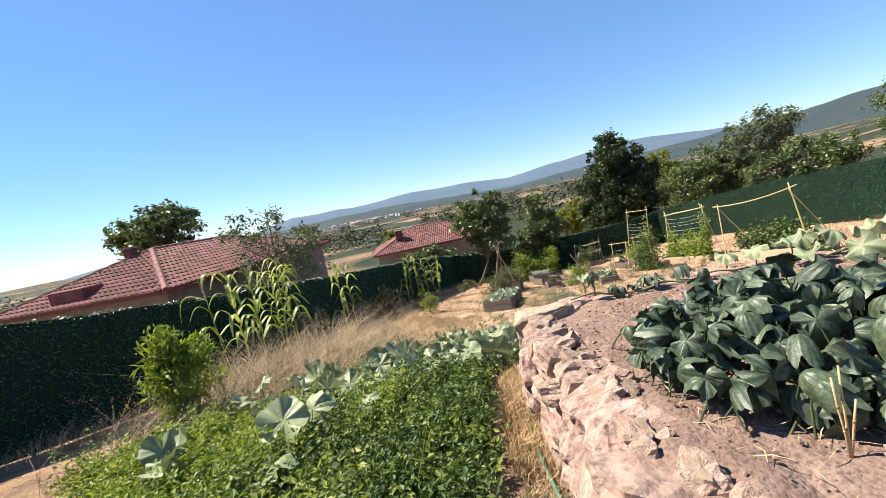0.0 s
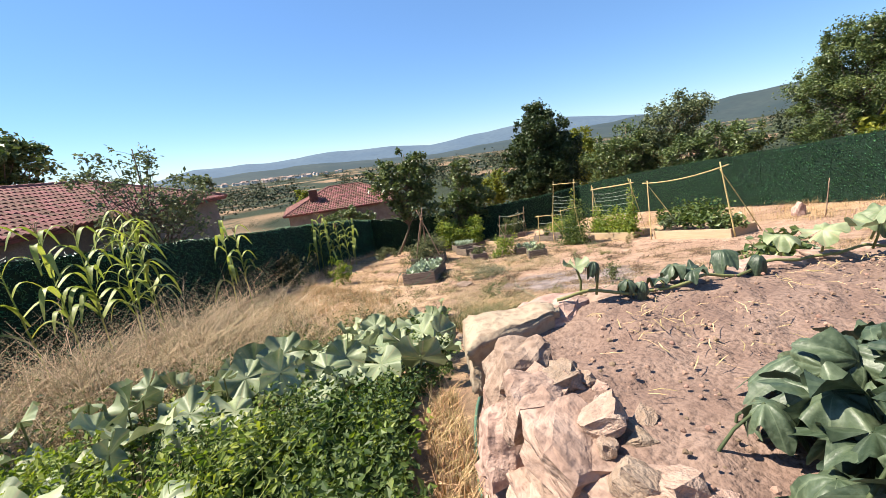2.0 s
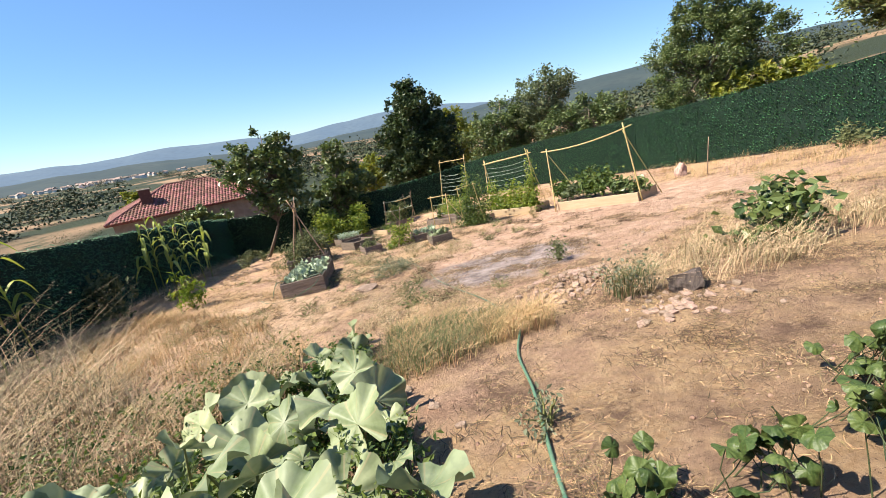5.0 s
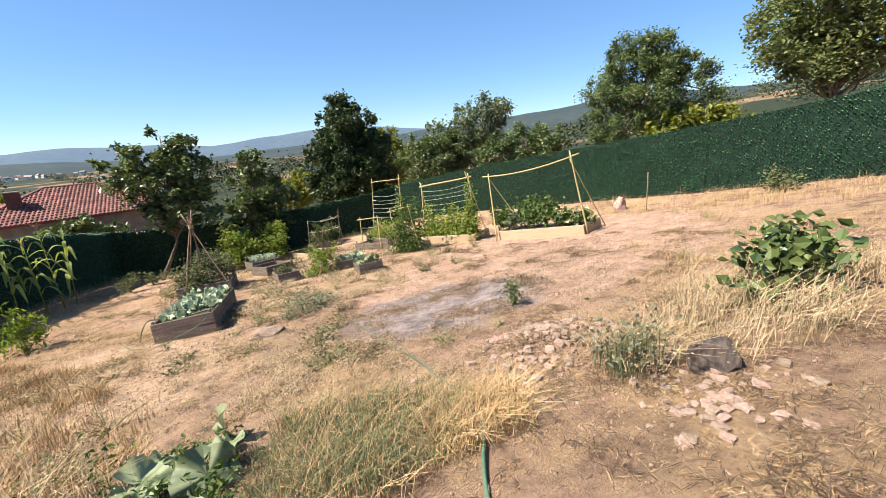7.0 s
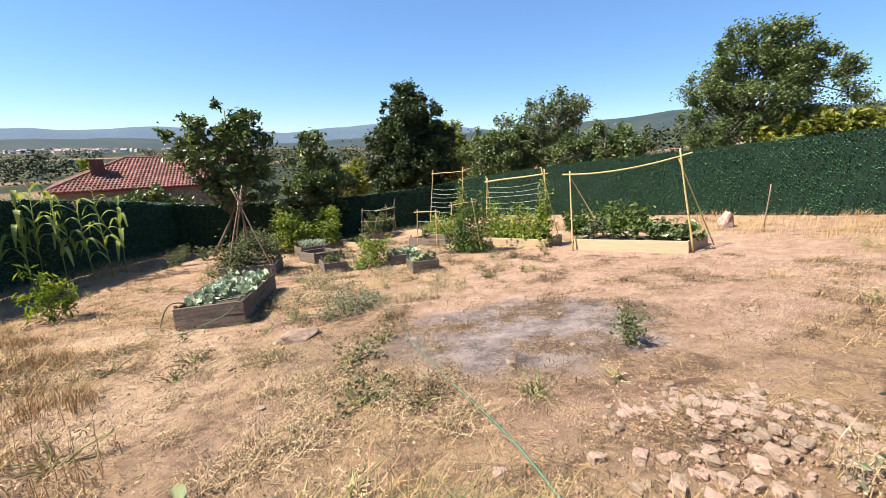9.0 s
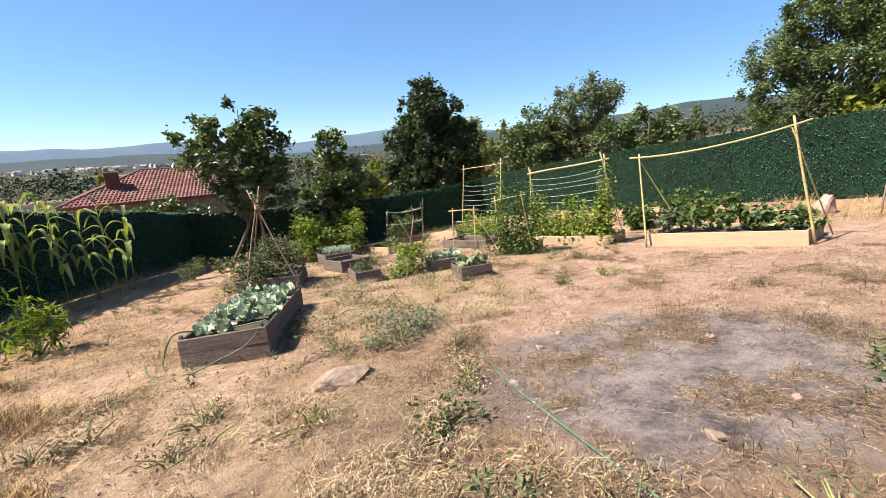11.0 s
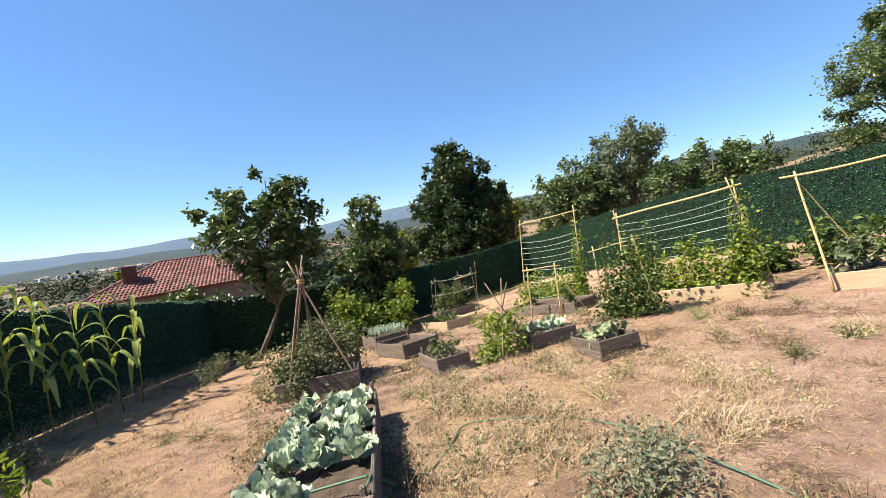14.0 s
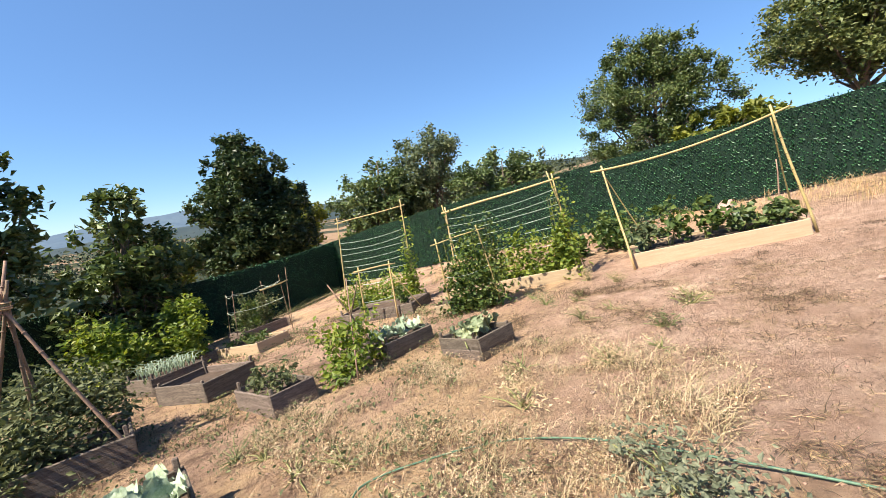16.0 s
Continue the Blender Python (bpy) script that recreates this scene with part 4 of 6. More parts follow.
BED["k"] = raised_bed((7.6, 20.7), (8.05, 18.75), 1.0, 0.25, "board raised bed under a low bamboo frame", seed=10)
BED["p"] = raised_bed((7.55, 17.75), (8.0, 16.7), 0.8, 0.22, "pale board raised bed with a climbing plant", M_PALEWOOD, posts=False, seed=11)
BED["m"] = raised_bed((8.8, 18.2), (9.38, 15.45), 0.85, 0.24, "pale board raised bed below the bean trellis", M_PALEWOOD, posts=False, seed=12)
BED["n"] = raised_bed((9.5, 14.5), (10.02, 11.85), 1.15, 0.27, "long pale board raised bed by the fence", M_PALEWOOD, posts=False, seed=13)
BED["l"] = raised_bed((3.45, 23.35), (5.75, 22.95), 0.9, 0.26, "dark board raised bed with two leafy bushes", seed=14)

# ---- leaves and plants ----


def squash_leaf(seed, droop, waves=0.07):
    """A broad lobed leaf about one unit in radius, stalk at the origin, notch towards -x."""
    rng = random.Random(seed)
    nA, rad = 55, (0.2, 0.45, 0.72, 1.0)
    ph, vs = rng.uniform(0, 6), [(0, 0, 0)]
    for r in rad:
        for i in range(nA):
            a = -math.pi + 0.16 + (2 * math.pi - 0.32) * i / (nA - 1)
            lobes = 1.0 + 0.045 * math.cos(5 * a) + 0.022 * math.sin(17 * a + ph) - 0.14 * (abs(a) / math.pi) ** 4
            R = r * (1 + (lobes - 1) * r)
            z = waves * (math.sin(5 * a + ph) + 0.35 * math.sin(11 * a + 2 * ph)) * r * r + 0.13 * math.sin(2 * a + ph * 2) * r * r + (0.30 - droop) * r * r - droop * 0.35 * r ** 3 * math.cos(a) + 0.065 * r * (abs(math.sin(4.5 * a)) - 0.5)
            k = 1 - 0.35 * max(0, droop - 0.1) * r
            vs.append((R * math.cos(a) * k, R * math.sin(a) * k, z))
    fs = [(0, 1 + i, 2 + i) for i in range(nA - 1)]
    for j in range(3):
        o = 1 + j * nA
        fs += [(o + i, o + nA + i, o + nA + i + 1, o + i + 1) for i in range(nA - 1)]
    me = Geo().add(vs, fs).mesh("leaf", smooth=True)
    return me


SQUASH = [squash_leaf(s, 0.02 + 0.12 * s, 0.17) for s in range(6)]
WILTED = [squash_leaf(20 + s, 0.5 + 0.2 * s, 0.27) for s in range(5)]
PEPPERL = [squash_leaf(40 + s, 0.45 + 0.15 * s, 0.08) for s in range(4)]
for me in PEPPERL:
    me.materials.append(M_PEPPER)
for me in SQUASH:
    me.materials.append(M_PUMPKIN)
for me in WILTED:
    me.materials.append(M_DARKPUMP)


def squash_plant(name, spots, meshes, size, lift, label, base, seed, tilt=24, face=None, stem_mat=None, dome=None, category="squash plant", thick=0.011, canopy=None):
    """Leaves on stalks over the given spots; base(x, y) is the soil's height."""
    rng = random.Random(seed)
    x0, y0 = spots[0][:2]
    o = Vector((x0, y0, base(x0, y0)))
    root = thing(name, pose(*o), label, category, category + "s")
    for x, y in spots:
        h = rng.uniform(*lift)
        if dome:
            h *= max(0.25, 1.15 - (((x - dome[0]) / dome[2]) ** 2 + ((y - dome[1]) / dome[3]) ** 2))
        if canopy:
            h *= max(canopy[2], 1 - max(0.0, y - canopy[0]) / canopy[1])
        s = rng.uniform(*size)
        p = Vector((x, y, base(x, y) + h)) - o
        foot = Vector((x + rng.uniform(-0.14, 0.14), y + rng.uniform(-0.14, 0.14), 0))
        foot.z = base(foot.x, foot.y) - 0.02
        foot -= o
        yaw = rng.uniform(0, 360) if face is None else face + rng.gauss(0, 60)
        leaf = link("leaf", rng.choice(meshes), None, root)
        leaf.matrix_basis = Matrix.LocRotScale(p, Euler((radians(rng.gauss(0, tilt)), radians(rng.gauss(4, tilt)), radians(yaw))), (s, s, s))
        st = Geo()
        tube(st, [foot, foot.lerp(p, 0.55) + Vector((rng.uniform(-0.03, 0.03), rng.uniform(-0.03, 0.03), 0)), p], thick, thick * 0.65, 5, cap=False)
        link("stalk", st.mesh("stalk", smooth=True), stem_mat or M_STEM, root)
    return root


def inside(poly, x, y):
    hit = False
    for (x0, y0), (x1, y1) in zip(poly, poly[1:] + poly[:1]):
        if (y0 > y) != (y1 > y) and x < x0 + (x1 - x0) * (y - y0) / (y1 - y0):
            hit = not hit
    return hit


def spread(poly, gap, rng, tries=6000):
    """Points inside a plan outline, no two nearer than gap."""
    xa, xb = min(p[0] for p in poly), max(p[0] for p in poly)
    ya, yb = min(p[1] for p in poly), max(p[1] for p in poly)
    out = []
    for _ in range(tries):
        x, y = rng.uniform(xa, xb), rng.uniform(ya, yb)
        if inside(poly, x, y) and all((x - a) ** 2 + (y - b) ** 2 > gap * gap for a, b in out):
            out.append((x, y))
    return out


PATCH = [(-2.9, 4.4), (-2.1, 4.1), (-1.45, 4.4), (-0.6, 5.0), (0.15, 4.9), (0.55, 5.4), (0.72, 6.6), (0.9, 8.1), (1.12, 9.1), (0.75, 9.0), (-0.1, 8.1), (-0.9, 7.4), (-2.0, 6.6), (-2.9, 5.2)]
prng = random.Random(21)
spots = spread(PATCH, 0.285, prng)
for k in range(6):
    part = [s for i, s in enumerate(sorted(spots)) if i * 6 // len(spots) == k]
    squash_plant("squash_plant", part, SQUASH, (0.11, 0.27), (0.16, 0.56), "sprawling squash plant with broad pale green leaves", garden, 30 + k, tilt=30, canopy=(6.0, 4.2, 0.3))
squash_plant("squash_plant", [(-2.52, 3.1), (-2.75, 3.3), (-1.45, 2.51), (-1.6, 3.14), (-1.58, 4.15), (-1.05, 3.6), (-1.5, 3.5), (-1.9, 3.75), (-2.15, 3.95), (-0.55, 4.7)], SQUASH, (0.15, 0.22), (0.30, 0.44), "squash shoot with a few broad leaves among the mint", garden, 36, tilt=26)
TERR = lambda x, y: TOP
bush_spots = spread([(0.98, 2.2), (1.15, 1.75), (1.6, 1.42), (2.2, 1.5), (2.5, 2.1), (2.2, 2.7), (1.7, 2.85), (1.2, 2.75)], 0.078, prng)
for k in range(4):
    part = [s for i, s in enumerate(sorted(bush_spots)) if i * 4 // len(bush_spots) == k]
    squash_plant("squash_plant", part, WILTED, (0.085, 0.145), (0.22, 0.45), "drooping dark green squash plant on the terrace", TERR, 50 + k, tilt=34, thick=0.006, stem_mat=M_DARKSTEM, dome=(1.75, 2.1, 0.95, 0.9))
squash_plant("squash_plant", [(1.0, 2.45), (1.02, 2.65), (1.06, 2.1), (1.3, 1.66), (1.55, 1.5), (1.1, 2.75), (0.98, 2.3), (1.1, 1.95)], WILTED, (0.10, 0.15), (0.06, 0.18), "drooping dark green squash plant at the wall's edge", TERR, 60, tilt=30, thick=0.006, stem_mat=M_DARKSTEM)
ring = [(1.72 + 0.74 * math.cos(t) + 0.05 * math.sin(5 * t), 2.12 + 0.68 * math.sin(t)) for t in (0.2 * k for k in range(32))]
ring += [(1.70 + 0.70 * math.cos(t), 2.1 + 0.66 * math.sin(t)) for t in (0.1 + 0.2 * k for k in range(32))]
for k in range(2):
    squash_plant("squash_plant", ring[k::2], WILTED, (0.09, 0.14), (0.12, 0.24), "drooping outer leaves of a dark green squash plant", TERR, 62 + k, tilt=32, thick=0.006, stem_mat=M_DARKSTEM)


def vine(pts, leaves, seed, label):
    """A thick yellow-green creeping stem on the soil, with leaves on short stalks."""
    rng = random.Random(seed)
    o = Vector((pts[0][0], pts[0][1], TOP))
    root = thing("squash_vine", pose(*o), label, "squash vine", "squash plants")
    path = []
    for (xa, ya), (xb, yb) in zip(pts, pts[1:]):
        for t in range(6):
            x, y = xa + (xb - xa) * t / 6, ya + (yb - ya) * t / 6
            path.append(Vector((x, y + 0.03 * math.sin(x * 17), TOP + 0.035 + 0.02 * math.sin(x * 11 + y * 5))) - o)
    link("stem", tube(Geo(), path, 0.010, 0.009, 7).mesh("stem", smooth=True), M_STEM, root, "yellow-green ribbed stem")
    for x, y, h, s, wilt in leaves:
        h = h if x < 1.4 else h * 0.55
        foot, p = Vector((x, y, TOP + 0.03)) - o, Vector((x + rng.uniform(-0.05, 0.05), y + rng.uniform(-0.05, 0.05), TOP + h)) - o
        link("stalk", tube(Geo(), [foot, foot.lerp(p, 0.5) + Vector((0.015, 0, 0)), p], 0.008, 0.006, 6).mesh("stalk", smooth=True), M_STEM, root)
        lf = link("leaf", rng.choice(WILTED if wilt else SQUASH), None, root)
        lf.matrix_basis = Matrix.LocRotScale(p, Euler((rng.gauss(0, 0.3), rng.gauss(0, 0.3), rng.uniform(0, 6))), (s, s, s * 1.2))


vine([(1.02, 3.96), (1.15, 3.9), (1.3, 3.86), (1.6, 3.8), (2.1, 3.84), (2.7, 3.86), (3.4, 3.75), (4.2, 3.8)],
     [(1.17, 3.93, 0.20, 0.075, 0), (1.25, 3.9, 0.24, 0.07, 1), (1.38, 3.84, 0.11, 0.08, 1), (1.5, 3.86, 0.16, 0.08, 1), (1.62, 3.82, 0.13, 0.07, 1), (1.7, 3.88, 0.24, 0.1, 1), (1.85, 3.86, 0.19, 0.09, 1), (2.1, 3.9, 0.27, 0.11, 1), (2.3, 3.84, 0.2, 0.1, 1), (2.55, 3.95, 0.30, 0.12, 0), (2.8, 3.9, 0.33, 0.13, 0), (3.05, 3.8, 0.36, 0.14, 0), (3.25, 3.95, 0.40, 0.15, 0), (3.5, 3.85, 0.42, 0.16, 0), (3.75, 3.7, 0.40, 0.16, 0)], 71, "squash vine creeping along the terrace edge")
vine([(2.6, 3.2), (2.9, 3.3), (3.3, 3.2), (3.8, 3.4), (4.6, 3.1)], [(2.9, 3.4, 0.3, 0.13, 0), (3.2, 3.3, 0.34, 0.15, 0), (3.5, 3.45, 0.4, 0.16, 0), (3.9, 3.4, 0.42, 0.16, 0), (4.2, 3.2, 0.4, 0.17, 0), (4.5, 3.3, 0.42, 0.17, 0)], 72, "pale squash vine farther along the terrace")


def foliage(name, x, y, z0, blobs, leaves, leaf, material, label, category, seed, stems=8, stem_mat=None, droop=0.0, aspect=0.55, height=None):
    """A low plant: stems from one foot and many small leaves in uneven clumps. blobs: (dx, dy, z, r, rz)."""
    rng = np.random.default_rng(seed)
    root = thing(name, pose(x, y, z0), label, category)
    pts = []
    tot = sum(b[3] ** 2 for b in blobs)
    wood = Geo()
    for dx, dy, z, r, rz in blobs:
        cl = rng.normal(size=(max(5, int(9 * r / 0.3)), 3)) * (r * 0.55, r * 0.55, rz * 0.55) + (dx, dy, z)
        per = max(4, int(leaves * r * r / tot / len(cl)))
        pts.append(np.repeat(cl, per, 0) + rng.normal(size=(len(cl) * per, 3)) * r * 0.28)
        for c in cl[: max(2, stems // len(blobs))]:
            tube(wood, [(rng.normal(0, 0.03), rng.normal(0, 0.03), -0.03), (c[0] * 0.45, c[1] * 0.45, c[2] * 0.6), tuple(c)], 0.009, 0.004, 5, cap=False)
    pts = np.concatenate(pts)
    pts = pts[pts[:, 2] > 0.02]
    tagged(link("branchwork", wood.mesh("stems", smooth=True), stem_mat or M_STEM, root), kind="stuff")
    tagged(link("foliage", leaf_cloud(Geo(), pts, leaf, rng, droop=droop, aspect=aspect), material, root), kind="stuff")
    return root


def on_bed(key, u, v):
    """A point of the soil in a bed, by fractions of its width and depth."""
    m, w, h = BED[key]
    d = {"a": 2.75, "b": 1.5, "c": 1.15, "d": 1.3, "e": 1.05, "f": 0.85, "g": 0.75, "h": 1.6, "i": 1.2, "k": 1.0, "p": 0.8, "m": 0.85, "n": 1.15, "l": 0.9}[key]
    return m @ Vector((w * u, d * v, h))


def cabbage_leaf(seed):
    rng = random.Random(seed)
    vs, nU, nV = [], 6, 4
    for i in range(nU + 1):
        t = i / nU
        half = 0.42 * math.sin(math.pi * min(1, t * 0.86 + 0.10)) ** 0.8 + 0.02
        for j in range(nV + 1):
            s = j / nV * 2 - 1
            half *= 1 + 0.10 * math.sin(11 * t + seed * 2 + s * 3)
            vs.append((t, s * half, 0.55 * t * t * (1 - 0.45 * t) * 1.3 + 0.16 * s * s * half * 2 + 0.22 * abs(s) * math.sin(13 * t + 5 * s + seed) * t))
    return Geo().add(vs, [(i * (nV + 1) + j, (i + 1) * (nV + 1) + j, (i + 1) * (nV + 1) + j + 1, i * (nV + 1) + j + 1) for i in range(nU) for j in range(nV)]).mesh("leaf", smooth=True)


CABL = [cabbage_leaf(s) for s in range(4)]
for me in CABL:
    me.materials.append(M_CABBAGE)


def cabbage(p, s, seed, label="loose blue-green cabbage growing in a raised bed"):
    rng = random.Random(seed)
    root = thing("cabbage", Matrix.Translation(p), label, "cabbage", "cabbages")
    stalk = 0.35 * s
    link("stalk", tube(Geo(), [(0, 0, -0.02), (0.01, 0, stalk)], 0.014, 0.010, 6), M_STEM, root)
    for i in range(rng.randint(9, 13)):
        lf = link("leaf", rng.choice(CABL), None, root)
        k = s * rng.uniform(0.55, 1.0)
        lf.matrix_basis = Matrix.LocRotScale((0, 0, stalk * rng.uniform(0.4, 1.0)), Euler((rng.uniform(-0.4, 0.4), rng.uniform(-1.0, 0.25), i * 2.4 + rng.uniform(-0.4, 0.4))), (k, k, k))


crng = random.Random(8)
for i in range(3):
    for j in range(8):
        if (i, j) in ((2, 0), (1, 1), (2, 1)):
            continue
        cabbage(on_bed("a", 0.2 + 0.3 * i + crng.uniform(-0.06, 0.06), 0.09 + 0.12 * j + crng.uniform(-0.03, 0.03)), crng.uniform(0.18, 0.26), 100 + i * 10 + j)
for i in range(3):
    for j in range(2):
        cabbage(on_bed("f", 0.2 + 0.3 * i, 0.28 + 0.42 * j), crng.uniform(0.17, 0.25), 160 + i * 2 + j)


def leek(p, seed, h=0.34):
    rng = random.Random(seed)
    root = thing("leek", Matrix.Translation(p), "young leek with blue-green strap leaves", "leek", "leeks")
    link("stalk", tube(Geo(), [(0, 0, -0.02), (0, 0, 0.12)], 0.012, 0.011, 6), M_CABBAGE, root)
    for i in range(5):
        a, L = i * 2.5 + rng.uniform(-0.3, 0.3), h * rng.uniform(0.7, 1.1)
        vs = []
        for k in range(5):
            t = k / 4
            r, z = 0.02 + L * 0.65 * t * t, 0.1 + L * (t - 0.55 * t ** 3)
            w = 0.018 * (1 - t * 0.85)
            for sgn in (-1, 0, 1):
                vs.append((r * math.cos(a) - sgn * w * math.sin(a), r * math.sin(a) + sgn * w * math.cos(a), z + abs(sgn) * 0.006))
        fs = [(k * 3 + j, k * 3 + j + 1, k * 3 + j + 4, k * 3 + j + 3) for k in range(4) for j in range(2)]
        link("leaf", Geo().add(vs, fs), M_CABBAGE, root)


for i in range(4):
    for j in range(5):
        leek(on_bed("c", 0.16 + 0.22 * i, 0.12 + 0.18 * j), 300 + i * 5 + j)
for i in range(3):
    p = on_bed("g", 0.25 + 0.25 * i, 0.5)
    squash_plant("squash_plant", [(p.x + dx, p.y + dy) for dx, dy in ((0, 0), (0.12, 0.1), (-0.1, 0.12), (0.05, -0.14), (-0.13, -0.08))], SQUASH, (0.07, 0.12), (0.05, 0.26), "small squash plant in a board bed", lambda x, y, z=p.z: z, 320 + i, tilt=35)


def bed_plant(key, u, v, *a, **k):
    p = on_bed(key, u, v)
    return foliage(a[0], p.x, p.y, p.z, *a[1:], **k)


bed_plant("b", 0.5, 0.5, "tomato_plant", [(0, 0, 0.40, 0.55, 0.34), (-0.5, -0.1, 0.25, 0.42, 0.25), (0.35, 0.1, 0.45, 0.42, 0.34), (0, 0.2, 0.65, 0.35, 0.25), (-0.65, -0.55, 0.05, 0.3, 0.15), (-0.2, -0.4, 0.2, 0.35, 0.2)], 5200, 0.075, M_WEED, "sprawling olive-green tomato plant in a raised bed", "tomato plant", 400, stems=22, droop=0.2)
bed_plant("l", 0.2, 0.5, "pepper_bush", [(0, 0, 0.7, 0.62, 0.5), (-0.3, 0, 1.0, 0.42, 0.35), (0.4, 0, 0.8, 0.45, 0.4), (0, -0.1, 0.35, 0.6, 0.3)], 3400, 0.12, M_BEAN, "round leafy green bush in a raised bed", "bush", 401)
bed_plant("l", 0.78, 0.5, "pepper_bush", [(0, 0, 0.7, 0.46, 0.55), (0.05, 0, 1.2, 0.34, 0.35), (0, 0, 0.3, 0.4, 0.25)], 2600, 0.12, M_BEAN, "upright yellow-green bush in a raised bed", "bush", 402)
for k, (u, v) in enumerate(((0.25, 0.3), (0.7, 0.35), (0.4, 0.75))):
    bed_plant("e", u, v, "herb_plant", [(0, 0, 0.10, 0.13, 0.09), (0.08, 0.05, 0.16, 0.1, 0.08)], 130, 0.07, M_WEED, "low herb in a small board bed", "herb", 410 + k)
for k, (u, v) in enumerate(((0.2, 0.2), (0.6, 0.3), (0.3, 0.7), (0.75, 0.75))):
    bed_plant("h", u, v, "herb_plant", [(0, 0, 0.08, 0.2, 0.07)], 200, 0.07, M_HERB, "low green plants in a pale board bed", "herb", 420 + k)
for k, (u, v) in enumerate(((0.2, 0.4), (0.7, 0.5))):
    bed_plant("i", u, v, "tomato_plant", [(0, 0, 0.35, 0.35, 0.3), (0.1, 0, 0.7, 0.22, 0.25)], 600, 0.09, M_WEED, "withering tomato plant tied to stakes", "tomato plant", 430 + k)
for k, (u, v) in enumerate(((0.2, 0.4), (0.75, 0.5))):
    bed_plant("k", u, v, "herb_plant", [(0, 0, 0.2, 0.22, 0.2)], 220, 0.08, M_HERB, "leafy greens under a bamboo frame", "herb", 440 + k)
for k, (u, v) in enumerate(((0.1, 0.5), (0.28, 0.45), (0.5, 0.5), (0.7, 0.5), (0.88, 0.5))):
    hh = (0.4, 0.75, 0.65, 0.32, 0.36)[k]
    bed_plant("n", u, v, "eggplant", [(0, 0, hh * 0.6, 0.27, hh * 0.45), (0.1, 0.1, hh * 0.95, 0.19, 0.16), (-0.1, -0.12, hh * 0.6, 0.22, 0.16)], 230, 0.13, M_GREYTREE if k == 0 else M_HERB if k < 3 else M_TREE, "bushy green eggplant in the long bed", "eggplant", 450 + k, aspect=0.7)
for k, (u, v, r) in enumerate(((0.3, 0.3, 0.3), (0.7, 0.6, 0.34), (0.5, 0.9, 0.3))):
    bed_plant("i", u, v, "bean_plant", [(0, 0, 0.3, r, 0.25), (0.1, 0.05, 0.6, r * 0.7, 0.25)], 420, 0.085, M_HERB, "bushy green bean plant between wired stakes", "bean plant", 475 + k)
foliage("bean_bush", 5.0, 17.4, garden(5.0, 17.4), [(0, 0, 0.30, 0.33, 0.25), (0.1, 0.1, 0.55, 0.28, 0.22), (-0.2, -0.1, 0.2, 0.26, 0.18)], 900, 0.10, M_BEAN, "yellow-green bean bush round a stick tripod", "bean plant", 470)

# ---- poles, trellises and strings ----


def pole(parent, p, q, r=0.016, material=None, name="pole"):
    """A bamboo cane or stick with slight bends and swollen joints."""
    p, q = Vector(p), Vector(q)
    n = max(3, int((q - p).length / 0.25))
    side = (q - p).orthogonal().normalized()
    gg = Geo()
    tube(gg, [p.lerp(q, i / n) + side * 0.012 * math.sin(3.1 * i / n * 2 + p.x) for i in range(n + 1)], r, r * 0.72, 7)
    for i in range(1, n):
        c = p.lerp(q, i / n) + side * 0.012 * math.sin(3.1 * i / n * 2 + p.x)
        d = (q - p).normalized()
        tube(gg, [c - d * 0.006, c, c + d * 0.006], r * 1.12, r * 1.05, 7)
    return link(name, gg.mesh(name, smooth=True), material or M_BAMBOO, parent)


def cord(parent, p, q, sag=0.03, r=0.004, material=None, name="string"):
    p, q = Vector(p), Vector(q)
    pts = [p.lerp(q, i / 8) - Vector((0, 0, sag * 4 * (i / 8) * (1 - i / 8))) for i in range(9)]
    return link(name, tube(Geo(), pts, r, sides=5), material or M_STRING, parent)


def at(x, y, h=0.0):
    return Vector((x, y, garden(x, y) + h))


def trellis(name, a, b, ta, tb, strings, label, lo, hi, beam=0.02, seed=1):
    """Two canes, a top bar and strings between them. a, b: feet; ta, tb: tops."""
    root = thing(name, Matrix.Identity(4), label, "trellis")
    pole(root, a, ta, 0.020)
    pole(root, b, tb, 0.020)
    u = 0.94
    p, q = Vector(a).lerp(Vector(ta), u), Vector(b).lerp(Vector(tb), u)
    pole(root, p + (p - q).normalized() * 0.12, q + (q - p).normalized() * 0.14, beam, name="crossbar")
    rng = random.Random(seed)
    for i in range(strings):
        k = lo + (hi - lo) * i / max(1, strings - 1)
        cord(root, Vector(a).lerp(Vector(ta), k), Vector(b).lerp(Vector(tb), k + rng.uniform(-0.02, 0.02)), rng.uniform(0.02, 0.09))
    return root


# tall bean trellis, posts leaning a little downhill
A1, B1 = at(9.5, 18.45), at(9.52, 15.5)
T1a, T1b = A1 + Vector((0.12, 0.2, 2.12)), B1 + Vector((0.1, 0.42, 2.14))
tr1 = trellis("bean_trellis", A1, B1, T1a, T1b, 9, "bamboo bean trellis with rows of green string", 0.18, 0.86, 0.026, 1)
pole(tr1, T1b + Vector((-0.05, 0.08, 0.05)), B1 + Vector((0.5, 0.0, 0.0)), 0.014)
pole(tr1, T1a + Vector((0.0, 0.08, 0.06)), A1 + Vector((0.45, 0.1, 0.0)), 0.014)
